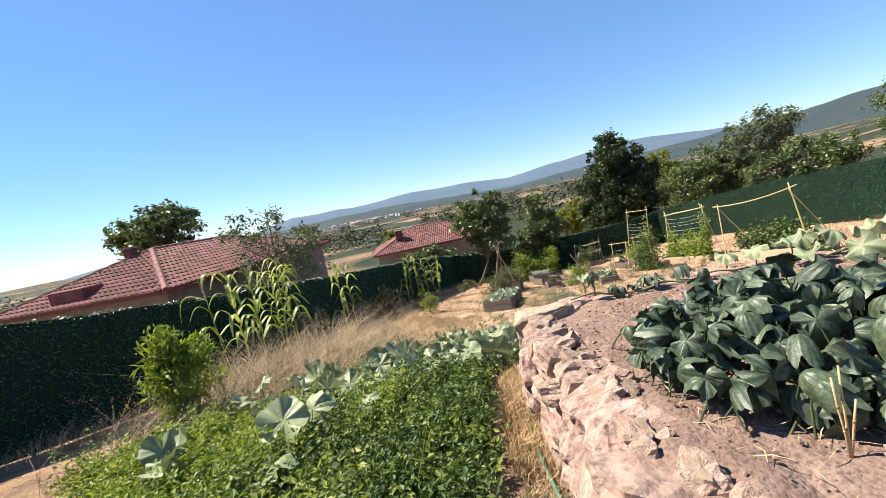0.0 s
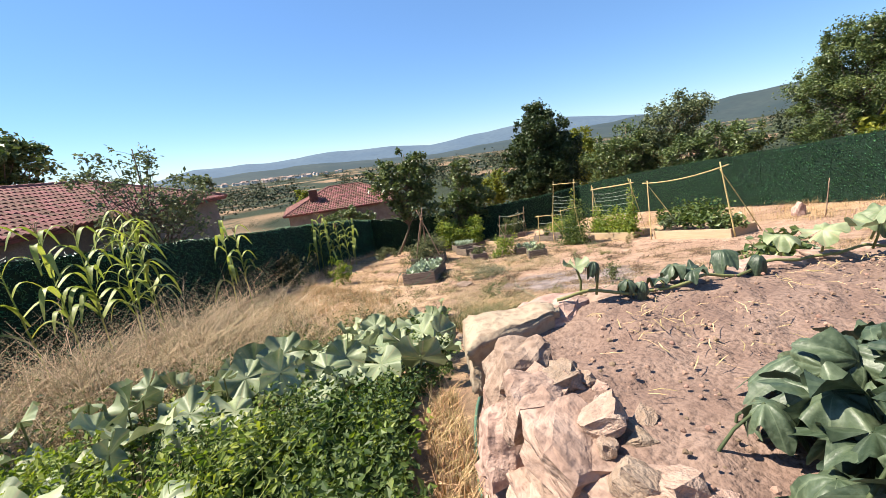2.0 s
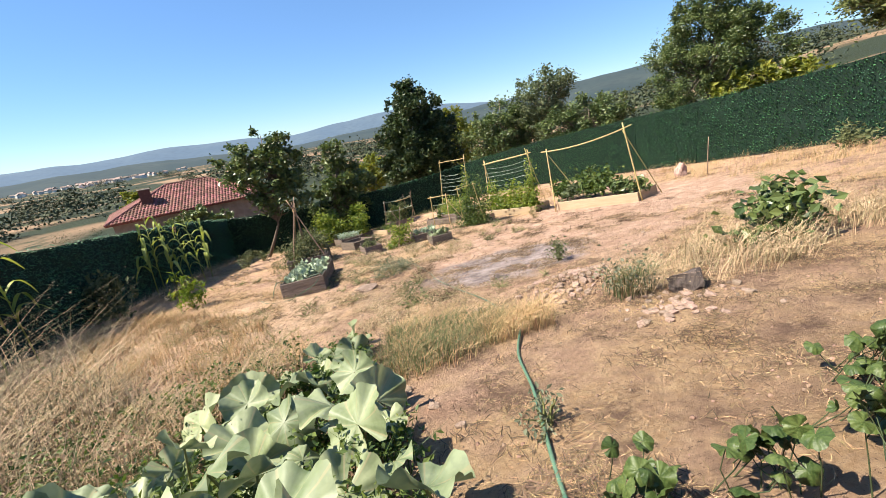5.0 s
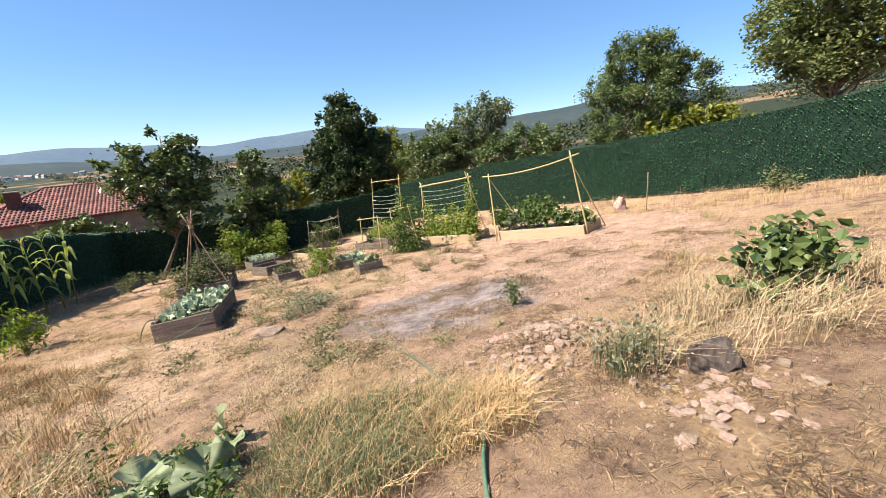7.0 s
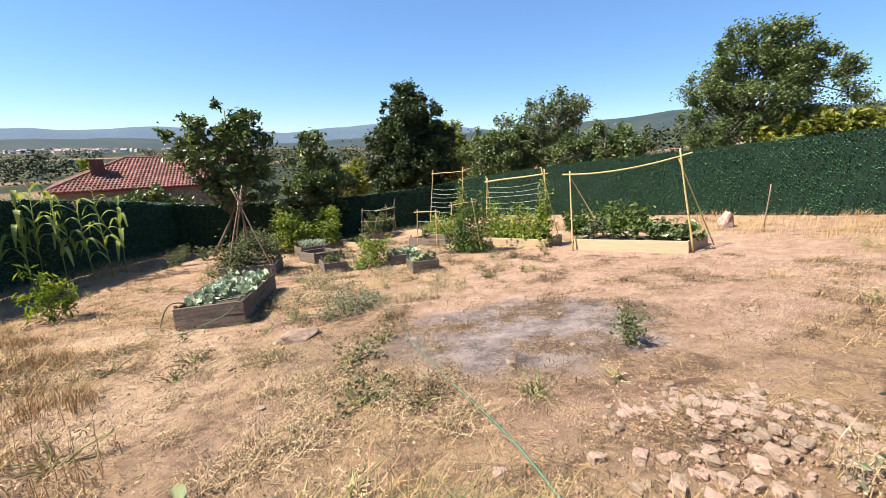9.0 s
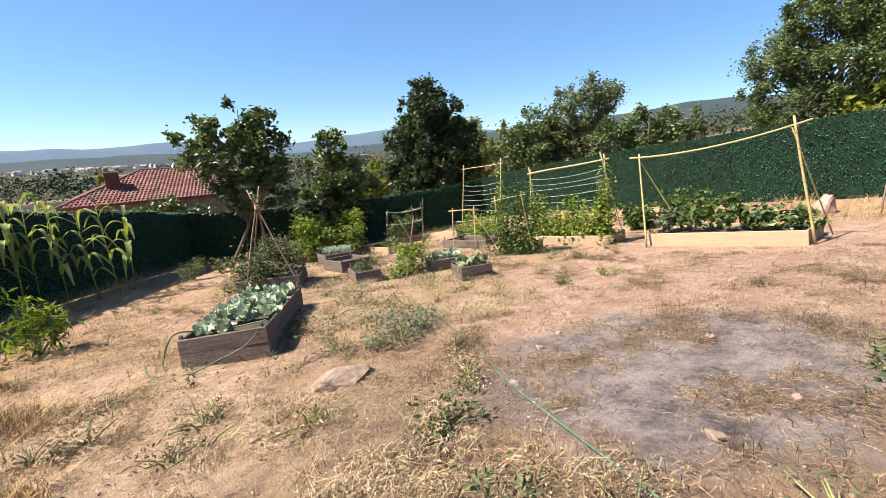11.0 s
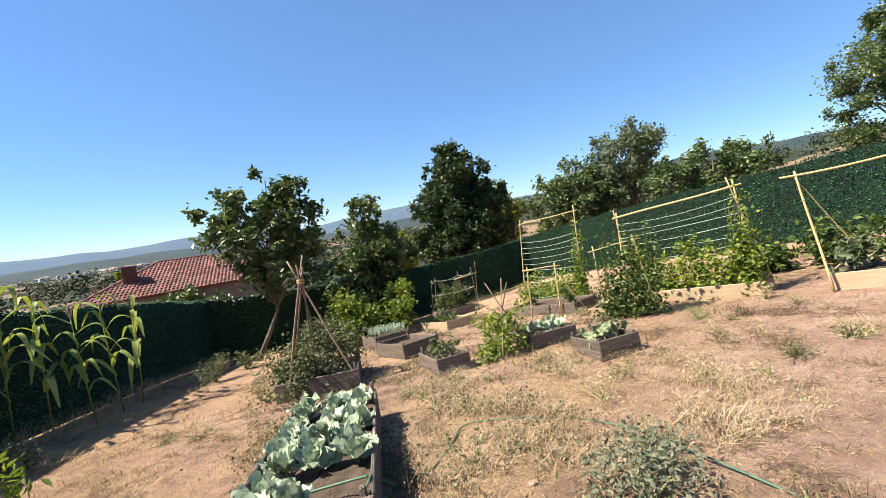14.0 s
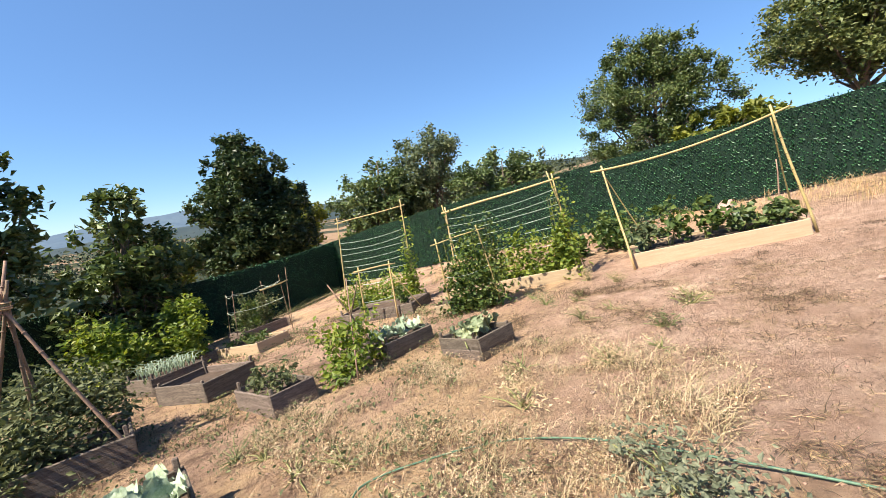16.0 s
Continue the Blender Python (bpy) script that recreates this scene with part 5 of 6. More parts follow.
# frame over the long bed
A2, B2 = at(9.36, 14.42), at(10.1, 11.8)
T2a, T2b = A2 + Vector((0.22, 0.5, 1.98)), B2 + Vector((-0.06, 0.55, 2.14))
tr2 = thing("bamboo_frame", Matrix.Identity(4), "tall bamboo frame with one sagging top cane", "trellis")
for p, q, r in ((A2, T2a, 0.022), (B2, T2b, 0.024), (at(10.5, 14.2), T2a - Vector((0, 0, 0.12)), 0.014), (at(11.15, 11.95), T2b - Vector((0, 0, 0.2)), 0.015)):
    pole(tr2, p, q, r)
p, q = A2.lerp(T2a, 0.96), B2.lerp(T2b, 0.93)
bar = Geo()
tube(bar, [p.lerp(q, i / 12) + Vector((0, 0, -0.09 * 4 * (i / 12) * (1 - i / 12))) for i in range(-1, 14)], 0.020, 0.016, 7)
link("crossbar", bar.mesh("crossbar", smooth=True), M_BAMBOO, tr2, "sagging yellow cane")
# far trellis
A3, B3 = at(9.35, 22.4), at(9.15, 19.55)
T3a, T3b = A3 + Vector((0.3, 0.2, 2.75)), B3 + Vector((0.25, 0.3, 2.62))
trellis("bean_trellis", A3, B3, T3a, T3b, 10, "far bamboo trellis with many strings", 0.12, 0.72, 0.016, 3)
# low frame over one bed
A4, B4 = at(7.45, 19.65), at(7.9, 19.1)
tr4 = trellis("bamboo_frame", A4, B4, A4 + Vector((0, 0, 1.32)), B4 + Vector((0, 0.05, 1.28)), 2, "low bamboo frame over a board bed", 0.4, 0.7, 0.018, 4)
pole(tr4, B4 + Vector((0, 0, 1.02)), B4 + Vector((0.55, -0.35, 0)), 0.014)
# climbing plant on two canes
A5, B5 = at(7.6, 17.4), at(7.95, 16.5)
trellis("bamboo_frame", A5, B5, A5 + Vector((-0.05, 0.15, 1.5)), B5 + Vector((-0.2, 0.25, 1.55)), 1, "two canes carrying a climbing bean plant", 0.5, 0.6, 0.012, 5)
# wire-strung stakes at the far bed
tr6 = thing("stake_frame", Matrix.Identity(4), "thin stakes strung with wire at the far bed", "trellis")
S = [at(7.0, 24.4), at(8.6, 24.2), at(7.3, 25.4), at(8.7, 25.4), at(8.1, 23.4)]
for i, s in enumerate(S):
    pole(tr6, s, s + Vector((0.12 * (-1) ** i, 0.05, (1.5, 1.6, 1.45, 1.55, 1.75)[i])), 0.012, M_STICK, "stake")
for i, j in ((0, 1), (0, 2), (1, 3), (2, 3)):
    cord(tr6, S[i] + Vector((0.1 * (-1) ** i, 0.04, 1.42)), S[j] + Vector((0.1 * (-1) ** j, 0.04, 1.42)), 0.1, 0.005, name="wire")
    cord(tr6, S[i] + Vector((0.06 * (-1) ** i, 0.02, 0.9)), S[j] + Vector((0.06 * (-1) ** j, 0.02, 0.9)), 0.06, 0.005, name="wire")
pole(tr6, S[4] + Vector((-0.8, -0.05, 1.3)), S[4] + Vector((0.15, 0.05, 1.38)), 0.02, name="crossbar")
# tripods
tri1 = thing("stick_tripod", Matrix.Identity(4), "bundle of brown sticks tied as a tripod", "tripod")
ap = Vector((2.02, 18.95, -1.35))
for dx, dy, ex, ez in ((-0.55, -0.45, 0.1, 0.45), (0.62, -0.75, -0.16, 0.38), (0.25, 0.55, -0.05, 0.3), (-0.35, 0.5, 0.05, 0.25), (0.05, 0.2, 0.02, 0.15)):
    f = at(ap.x + dx, ap.y + dy)
    pole(tri1, f, ap + Vector((ex, -dy * 0.2, ez)), 0.021, M_STICK, "stick")
rope = Geo()
for k in range(4):
    tube(rope, [ap + Vector((0.06 * math.cos(a), 0.06 * math.sin(a), -0.03 + 0.02 * k)) for a in (0.785 * i for i in range(9))], 0.009, sides=5)
link("rope", rope, M_STRAW, tri1, "straw-coloured binding")
tri2 = thing("stick_tripod", Matrix.Identity(4), "thin stick tripod round a bean bush", "tripod")
c2 = at(5.05, 17.35, 1.0)
for dx, dy in ((-0.3, -0.3), (0.35, -0.2), (0.0, 0.4)):
    pole(tri2, at(5.05 + dx, 17.35 + dy), c2 - Vector((dx * 0.6, dy * 0.6, -0.3)), 0.012, M_STICK, "stick")


def climber(name, p, q, width, leaves, material, label, seed, leaf=0.085, top=1.0):
    """A climbing plant spread between two feet p, q up to the given heights, thinning upwards."""
    rng = np.random.default_rng(seed)
    p, q = np.array(p), np.array(q)
    u, v = rng.random(leaves), rng.random(leaves) ** 1.5
    base = p + (q - p) * u[:, None]
    wave = 0.65 + 0.35 * np.sin(u * 9 + seed) * np.cos(u * 23)
    pts = base + rng.normal(0, width, (leaves, 3)) * (1, 1, 0.5)
    pts[:, 2] = base[:, 2] + 0.05 + v * top * wave + rng.normal(0, 0.05, leaves)
    o = Vector(p)
    root = thing(name, Matrix.Translation(o), label, "bean plant")
    wood = Geo()
    for i in range(8):
        b = Vector(base[i]) - o
        tube(wood, [b, b + Vector((0.04, -0.03, top * 0.3)), b + Vector((-0.03, 0.05, top * 0.75))], 0.006, 0.003, 5, cap=False)
    tagged(link("branchwork", wood, M_STEM, root), kind="stuff")
    tagged(link("foliage", leaf_cloud(Geo(), pts - np.array(o), leaf, rng, aspect=0.75), material, root), kind="stuff")


climber("bean_plant", A1, B1 + Vector((0, 0, 0)), 0.11, 4200, M_BEAN, "yellow-green beans climbing the lower strings", 500, 0.095, 1.35)
climber("bean_plant", B1 + Vector((0, 0.1, 0)), B1 + Vector((-0.03, 0.45, 0)), 0.07, 900, M_BEAN, "bean plant winding up a trellis cane", 501, 0.08, 2.2)
climber("bean_plant", A3, B3, 0.16, 2600, M_BEAN, "beans climbing the far trellis", 502, 0.09, 1.0)
climber("bean_plant", B3 + Vector((0, -0.05, 0)), B3 + Vector((0, 0.15, 0)), 0.09, 700, M_BEAN, "bean plant on the far trellis cane", 503, 0.09, 2.2)
climber("bean_plant", A5 + Vector((0.05, 0, 0)), B5 + Vector((0.05, 0, 0)), 0.15, 3000, M_HERB, "dense dark bean plant climbing two canes", 504, 0.075, 2.0)

# ---- maize along the fence ----


def corn_leaf(seed):
    rng = random.Random(seed)
    L, vs, n = 0.75, [], 8
    rise = rng.uniform(0.28, 0.42)
    for i in range(n + 1):
        t = i / n
        x, z = L * (t - 0.18 * t ** 3), rise * math.sin(math.pi * min(1.0, t * 0.62 + 0.05)) * 1.2 - 0.55 * t ** 3
        w = 0.055 * (math.sin(math.pi * (0.12 + 0.86 * t)) ** 0.7) + 0.002
        for s in (-1, 0, 1):
            vs.append((x, s * w, z + abs(s) * 0.016))
    return Geo().add(vs, [(i * 3 + j, (i + 1) * 3 + j, (i + 1) * 3 + j + 1, i * 3 + j + 1) for i in range(n) for j in range(2)]).mesh("leaf", smooth=True)


CORNL = [corn_leaf(s) for s in range(4)]
for me in CORNL:
    me.materials.append(M_CORN)


def corn(x, y, h, seed, tassel=True):
    rng = random.Random(seed)
    root = thing("corn_plant", pose(x, y, garden(x, y), rng.uniform(-4, 4), rng.uniform(-4, 4), rng.uniform(0, 360)), "tall maize plant with arching leaves by the fence", "corn", "maize plants")
    link("stalk", tube(Geo(), [(0, 0, -0.03), (0.01, 0.01, h * 0.5), (0, 0, h)], 0.016, 0.007, 6).mesh("stalk", smooth=True), M_CORN, root)
    k = int(h / 0.17)
    for i in range(k // 3, k):
        lf = link("leaf", rng.choice(CORNL), None, root)
        s = rng.uniform(0.75, 1.15) * (1.1 - 0.3 * i / k)
        lf.matrix_basis = Matrix.LocRotScale((0, 0, h * i / k), Euler((0, rng.uniform(-0.5, 0.15), i * math.pi + rng.uniform(-0.6, 0.6))), (s, s, s))
    if tassel:
        gg = Geo()
        for i in range(8):
            a = i * 0.8
            tube(gg, [(0, 0, h - 0.03), (0.05 * math.cos(a), 0.05 * math.sin(a), h + 0.14), (0.13 * math.cos(a), 0.13 * math.sin(a), h + 0.2 - 0.03 * (i % 3))], 0.006, 0.003, 4)
        link("tassel", gg, M_TASSEL, root, "dry straw-coloured tassel")


for i, (x, y, h) in enumerate(((-2.4, 20.1, 2.5), (-2.55, 19.8, 2.2), (-2.1, 20.6, 2.3), (-1.3, 21.4, 2.4), (-1.1, 22.0, 2.2), (-1.6, 20.9, 2.0), (-4.9, 10.7, 2.8), (-4.65, 10.3, 2.7), (-5.05, 10.0, 2.6), (-4.7, 11.1, 2.8), (-4.5, 10.8, 2.6), (-5.4, 9.0, 2.4), (-5.2, 9.5, 2.6), (-4.15, 14.1, 2.4), (-3.95, 14.8, 2.3))):
    corn(x, y, h, 600 + i, i % 3 != 1)


# ---- ground cover ----
def blades(geo, base, h, lean, w, rng, curl=0.3):
    """Upright thin blades, each of two faces, bent outwards."""
    m = len(base)
    h = (h * rng.uniform(0.5, 1.3, m))[:, None]
    a = rng.uniform(0, 2 * math.pi, m)
    d = np.stack([np.cos(a), np.sin(a), np.zeros(m)], 1) * (lean * rng.uniform(0.2, 1.4, m))[:, None]
    s = np.stack([-np.sin(a + 0.7), np.cos(a + 0.7), np.zeros(m)], 1) * w
    up = np.array([0, 0, 1.0])
    mid = base + (d * 0.4 + up) * h * 0.55
    tip = base + (d * (1 + curl) + up * (1 - 0.25 * curl)) * h
    geo.quads(np.stack([base - s, base + s, mid + s * 0.8, mid - s * 0.8], 1))
    geo.quads(np.stack([mid - s * 0.8, mid + s * 0.8, tip + s * 0.15, tip - s * 0.15], 1))
    return tip


def litter(geo, base, L, w, rng):
    m = len(base)
    a = rng.uniform(0, math.pi, m)
    L = L * rng.uniform(0.4, 1.4, m)
    d = np.stack([np.cos(a), np.sin(a), rng.normal(0, 0.12, m)], 1) * L[:, None] * 0.5
    s = np.stack([-np.sin(a), np.cos(a), rng.normal(0, 0.3, m)], 1) * w
    bow = np.stack([-np.sin(a), np.cos(a), np.zeros(m)], 1) * (L * rng.normal(0, 0.10, m))[:, None]
    mid = base + bow + np.array([0, 0, 1.0]) * (L * rng.uniform(0, 0.10, m))[:, None]
    geo.quads(np.stack([base - d - s * 0.6, mid - s, mid + s, base - d + s * 0.6], 1))
    geo.quads(np.stack([mid - s, base + d - s * 0.4, base + d + s * 0.4, mid + s], 1))


def grounded(xy, dz=0.0):
    return np.array([(x, y, gz(x, y) + dz) for x, y in xy])


def in_poly(poly, m, rng, clump=0.0):
    xa, xb = min(p[0] for p in poly), max(p[0] for p in poly)
    ya, yb = min(p[1] for p in poly), max(p[1] for p in poly)
    out = []
    while len(out) < m:
        x, y = rng.uniform(xa, xb), rng.uniform(ya, yb)
        if inside(poly, x, y) and (clump == 0 or noise.noise((x * 1.3, y * 1.3, 7)) + 0.7 * noise.noise((x * 4.1, y * 4.1, 2)) + rng.normal(0, 0.30) > clump):
            out.append((x, y))
    return np.array(out)


def cover(name, poly, m, h, lean, w, material, label, seed, clump=0.0, seeds=0, seed_mat=None):
    """Standing stems or grass over a plan outline, one object; seeds: specks or small leaves per stem."""
    rng = np.random.default_rng(seed)
    base = grounded(in_poly(poly, m, rng, clump), -0.01)
    gg = Geo()
    lie = np.array([0.85 + 0.75 * noise.noise((x * 1.7, y * 1.7, seed)) for x, y, z in base])
    tips = blades(gg, base, h * lie, lean, w, rng)
    ob = tagged(link(name, gg, material), label, "plants", kind="stuff")
    if seeds:
        k = np.repeat(np.arange(m), seeds)
        t = rng.uniform(0.35, 1.05, len(k))[:, None]
        pts = base[k] + (tips[k] - base[k]) * t + rng.normal(0, 0.025, (len(k), 3))
        tagged(link(name + "_heads", leaf_cloud(Geo(), pts, 0.018 if seed_mat is None else 0.046, rng), seed_mat or material), label + " with small heads", "plants", kind="stuff")
    return ob


MINT = [(0.0, 3.6), (-0.04, 2.5), (-0.15, 1.2), (-1.5, 1.2), (-2.0, 2.2), (-1.6, 3.6), (-0.85, 4.9), (0.1, 4.9)]
cover("mint_bed", MINT, 3400, 0.29, 0.4, 0.003, M_HERB, "dense patch of green mint and weeds", 700, seeds=20, seed_mat=M_HERB)
cover("mint_bed", MINT, 420, 0.42, 0.5, 0.003, M_BEAN, "taller yellow-green weeds among the mint", 716, clump=0.25, seeds=12, seed_mat=M_BEAN)
cover("undergrowth", PATCH, 2600, 0.22, 0.6, 0.004, M_HERB, "dark green undergrowth below the squash leaves", 718, seeds=7, seed_mat=M_HERB)
cover("weed_bed", [(-4.0, 3.7), (-2.7, 2.4), (-1.7, 2.5), (-1.3, 3.4), (-1.7, 4.3), (-2.4, 5.0), (-3.1, 5.0)], 1500, 0.33, 0.5, 0.004, M_BEAN, "pale green feathery weeds", 701, seeds=16, seed_mat=M_BEAN)
DRY = [(-5.0, 6.0), (-3.9, 5.6), (-3.0, 6.2), (-2.5, 7.3), (-1.6, 8.3), (-1.3, 9.8), (-2.3, 11.2), (-3.6, 11.4), (-4.8, 9.5)]
cover("dry_brush", DRY, 3300, 0.92, 0.95, 0.0038, M_DRYWEED, "tangle of tall dry brown weeds", 702, seeds=18)
EDGE = [(-4.6, 3.8), (-3.2, 4.4), (-2.6, 5.6), (-1.4, 6.9), (-0.4, 8.0), (0.6, 8.9), (-0.6, 9.2), (-1.8, 8.3), (-2.6, 7.3), (-3.9, 5.8)]
# dark stems added so the tangle's inside looks shaded
cover("dry_brush", DRY, 1700, 0.55, 1.2, 0.0045, M_TWIG, "dark stems low in the dry weeds for the shade inside", 732, seeds=3)
cover("dry_brush", EDGE, 2600, 0.55, 0.7, 0.003, M_DRYWEED, "dry weeds crowding the edge of the squash patch", 730, seeds=6)
cover("green_weeds", EDGE, 700, 0.42, 0.6, 0.003, M_WEED, "green weeds at the edge of the squash patch", 731, seeds=9, seed_mat=M_HERB)
cover("green_weeds", DRY, 900, 0.5, 0.6, 0.003, M_WEED, "green stems among the dry weeds", 717, clump=0.2, seeds=3, seed_mat=M_WEED)
cover("dry_grass", [(-3.5, 11.0), (-1.5, 8.6), (0.4, 8.0), (0.6, 10.5), (-0.6, 14.0), (-2.4, 17.0), (-3.4, 14.5)], 9000, 0.30, 0.5, 0.0035, M_STRAW, "golden dry grass on the slope", 703, clump=0.2, seeds=1)
cover("dry_grass", [(0.25, 1.0), (0.5, 1.2), (0.42, 3.5), (0.5, 5.0), (0.2, 4.6), (0.1, 2.5)], 2600, 0.16, 0.5, 0.003, M_STRAW, "dry grass along the wall's foot", 704)
cover("green_grass", [(-0.3, 0.4), (0.45, 0.4), (0.42, 2.0), (0.0, 2.2)], 1500, 0.12, 0.5, 0.003, M_WEED, "short grey-green grass by the wall", 705)
cover("grass_tuft", [(1.05, 7.4), (2.0, 7.3), (2.5, 7.7), (2.2, 8.5), (1.5, 8.7), (1.0, 8.1)], 2000, 0.27, 0.8, 0.0025, M_WEED, "olive and straw-coloured grass tuft", 706, seeds=1)
cover("grass_tuft", [(1.9, 7.3), (2.6, 7.1), (2.9, 7.7), (2.4, 8.2)], 1300, 0.24, 0.8, 0.003, M_STRAW, "golden grass tuft by the hose end", 707)
cover("tall_weeds", [(3.3, 6.95), (3.65, 6.85), (3.8, 7.15), (3.45, 7.3)], 160, 0.5, 0.4, 0.003, M_WEED, "tall grey-green weeds by the rubble", 708, seeds=2, seed_mat=M_GREYWEED)
cover("dry_brush", [(4.4, 6.2), (6.6, 5.8), (7.2, 6.8), (5.6, 7.6), (4.4, 7.3)], 1800, 0.42, 0.6, 0.0035, M_DRYWEED, "dry twiggy brush round a bush", 709, clump=0.15, seeds=3)
cover("dry_grass", [(12.0, 3.0), (16.0, 3.0), (16.0, 14.0), (12.5, 22.0), (11.0, 21.0), (12.6, 13.0)], 5200, 0.26, 0.5, 0.004, M_STRAW, "dry grass along the sunny fence", 710, clump=0.25)
cover("dry_grass", [(2.0, 13.3), (5.0, 12.8), (6.0, 14.6), (4.9, 16.8), (3.0, 17.4), (2.3, 15.5)], 5200, 0.13, 1.3, 0.003, M_DRYWEED, "reddish dry weeds between the beds", 711, clump=0.3, seeds=2)
cover("dry_grass", [(-2.2, 14.5), (0.4, 12.2), (1.6, 17.6), (1.2, 21.0), (-1.0, 24.0), (-2.4, 19.5)], 3200, 0.15, 1.2, 0.003, M_STRAW, "dry weeds below the beds", 712, clump=0.3, seeds=2)
cover("dry_grass", [(1.2, 9.0), (3.2, 8.9), (3.0, 10.8), (1.5, 12.4), (0.5, 11.0)], 2200, 0.12, 1.3, 0.003, M_DRYWEED, "sparse dry weeds on trodden earth", 713, clump=0.3, seeds=2)
cover("dry_grass", [(5.5, 7.5), (11, 5.5), (12.5, 9.5), (9.0, 10.0), (6.5, 9.2)], 3600, 0.10, 1.2, 0.003, M_STRAW, "thin dry grass on the open slope", 714, clump=0.25)
cover("grass_tuft", [(0.9, 7.3), (2.0, 7.2), (2.6, 7.8), (2.3, 8.8), (1.4, 8.9)], 1300, 0.26, 0.8, 0.0025, M_STRAW, "straw-coloured grass among olive blades", 720)
cover("dry_brush", [(4.9, 5.9), (3.9, 6.4), (3.7, 7.0), (4.4, 7.5), (5.4, 7.4)], 420, 0.30, 1.1, 0.0025, M_DRYWEED, "bent dry stalks beside the grey boulder", 721)
cover("tall_weeds", [(3.4, 6.9), (3.75, 6.75), (4.1, 7.3), (3.7, 7.6)], 420, 0.40, 0.9, 0.003, M_DRYWEED, "dry grey-brown weeds by the rubble", 722, seeds=2)
cover("dark_weeds", [(-7.6, 5.5), (-7.0, 5.2), (-1.5, 21.5), (0.2, 27.3), (-0.2, 27.6), (-2.0, 22.6)], 5000, 0.34, 0.9, 0.003, M_DRYWEED, "dry weeds in the shade of the fence", 723, seeds=2)
cover("dark_weeds", [(0.0, 27.6), (0.3, 26.9), (13.0, 27.0), (13.6, 27.7)], 2200, 0.3, 0.8, 0.004, M_WEED, "weeds in the shade of the bottom fence", 724, seeds=2)
cover("dark_stubble", [(1.2, 12.0), (3.0, 8.8), (8.0, 8.0), (11.0, 9.5), (9.3, 12.5), (8.6, 16.0), (9.0, 22.0), (6.5, 25.0), (1.0, 24.0), (1.0, 18.0)], 8000, 0.12, 1.4, 0.003, M_TWIG, "dark dead stubble among the beds", 740, clump=0.6, seeds=1)
cover("dark_stubble", [(0.7, 13.0), (2.2, 13.0), (5.8, 16.0), (8.6, 17.0), (8.6, 23.0), (1.0, 22.0)], 5000, 0.14, 1.2, 0.0028, M_TWIG, "dark dry weeds crowding the raised beds", 741, clump=0.2, seeds=2, seed_mat=M_WEED)
cover("dark_stubble", [(0.7, 5.2), (3.5, 5.0), (6.5, 5.6), (7.0, 8.0), (3.0, 9.0), (0.9, 8.9)], 3500, 0.06, 1.6, 0.0018, M_TWIG, "dead stubble along the path", 742, clump=0.35)
rng = np.random.default_rng(77)
lit = Geo()
xy = in_poly([(0.3, 4.9), (3.5, 4.6), (7.0, 5.0), (9.0, 9.0), (8.5, 14.0), (6.0, 18.0), (3.0, 19.5), (-1.0, 19.0), (-2.0, 13.0), (0.2, 9.0), (0.8, 7.0)], 60000, rng, 0.25)
litter(lit, grounded(xy, 0.010), 0.085, 0.0011, rng)
tagged(link("straw_litter", lit, M_STRAW), "loose straw lying on the trodden earth", "straw", kind="stuff")
lit = Geo()
xy = in_poly([(0.3, 4.9), (3.5, 4.6), (7.0, 5.0), (11.0, 8.0), (10.0, 12.0), (8.0, 15.0), (6.0, 18.0), (3.0, 19.5), (-1.0, 19.0), (-2.0, 13.0), (0.2, 9.5)], 46000, rng, 0.5)
litter(lit, grounded(xy, 0.014), 0.085, 0.0026, rng)
tagged(link("twig_litter", lit, M_TWIG), "dark broken twigs and stalks on the earth", "twigs", kind="stuff")
lit = Geo()
xy = in_poly([(0.9, -1.0), (5.5, -1.0), (5.5, 3.8), (0.9, 3.7)], 1500, rng, 0.15)
litter(lit, np.array([(x, y, TOP + 0.03) for x, y in xy]), 0.09, 0.0022, rng)
tagged(link("straw_litter", lit, M_STRAW), "dry stalks lying on the terrace soil", "straw", kind="stuff")
clods = Geo()
CV = np.array([v.co[:] for v in rock_mesh(90, 5, 1).vertices])
CF = [tuple(p.vertices) for p in rock_mesh(90, 5, 1).polygons]
for k in range(2200):
    x, y, s = rng.uniform(0.75, 4.5), rng.uniform(-0.5, 3.85), rng.uniform(0.004, 0.016) * rng.uniform(0.5, 1.3)
    a = rng.uniform(0, 6.28)
    if x < 1.1 and y > 3.5:
        continue
    R = np.array([[math.cos(a), -math.sin(a), 0], [math.sin(a), math.cos(a), 0], [0, 0, 0.7]])
    clods.add(CV @ R.T * s * 1.6 + (x, y, TOP + 0.02 + 0.035 * noise.noise((x * 1.7, y * 1.7, 3))), CF)
earth = Geo()
for k in range(9000):
    if k < 2500:
        x, y = rng.normal(3.7, 0.5), rng.normal(7.7, 0.6)
    else:
        x, y = rng.uniform(-1.5, 10.0), rng.uniform(4.8, 17.0)
    s, t = rng.uniform(0.004, 0.014) * rng.uniform(0.5, 1.5), rng.uniform(0, 6.28)
    R = np.array([[math.cos(t), -math.sin(t), 0], [math.sin(t), math.cos(t), 0], [0, 0, 0.75]])
    earth.add(CV @ R.T * s * 1.6 + (x, y, gz(x, y) + s * 0.2), CF)
tagged(link("earth_clods", earth, M_MINERAL), "small clods and stones strewn over the dry earth", "soil", kind="stuff")
tagged(link("soil_clods", clods, M_MINERAL), "loose clods and pebbles on the terrace soil", "soil", kind="stuff")


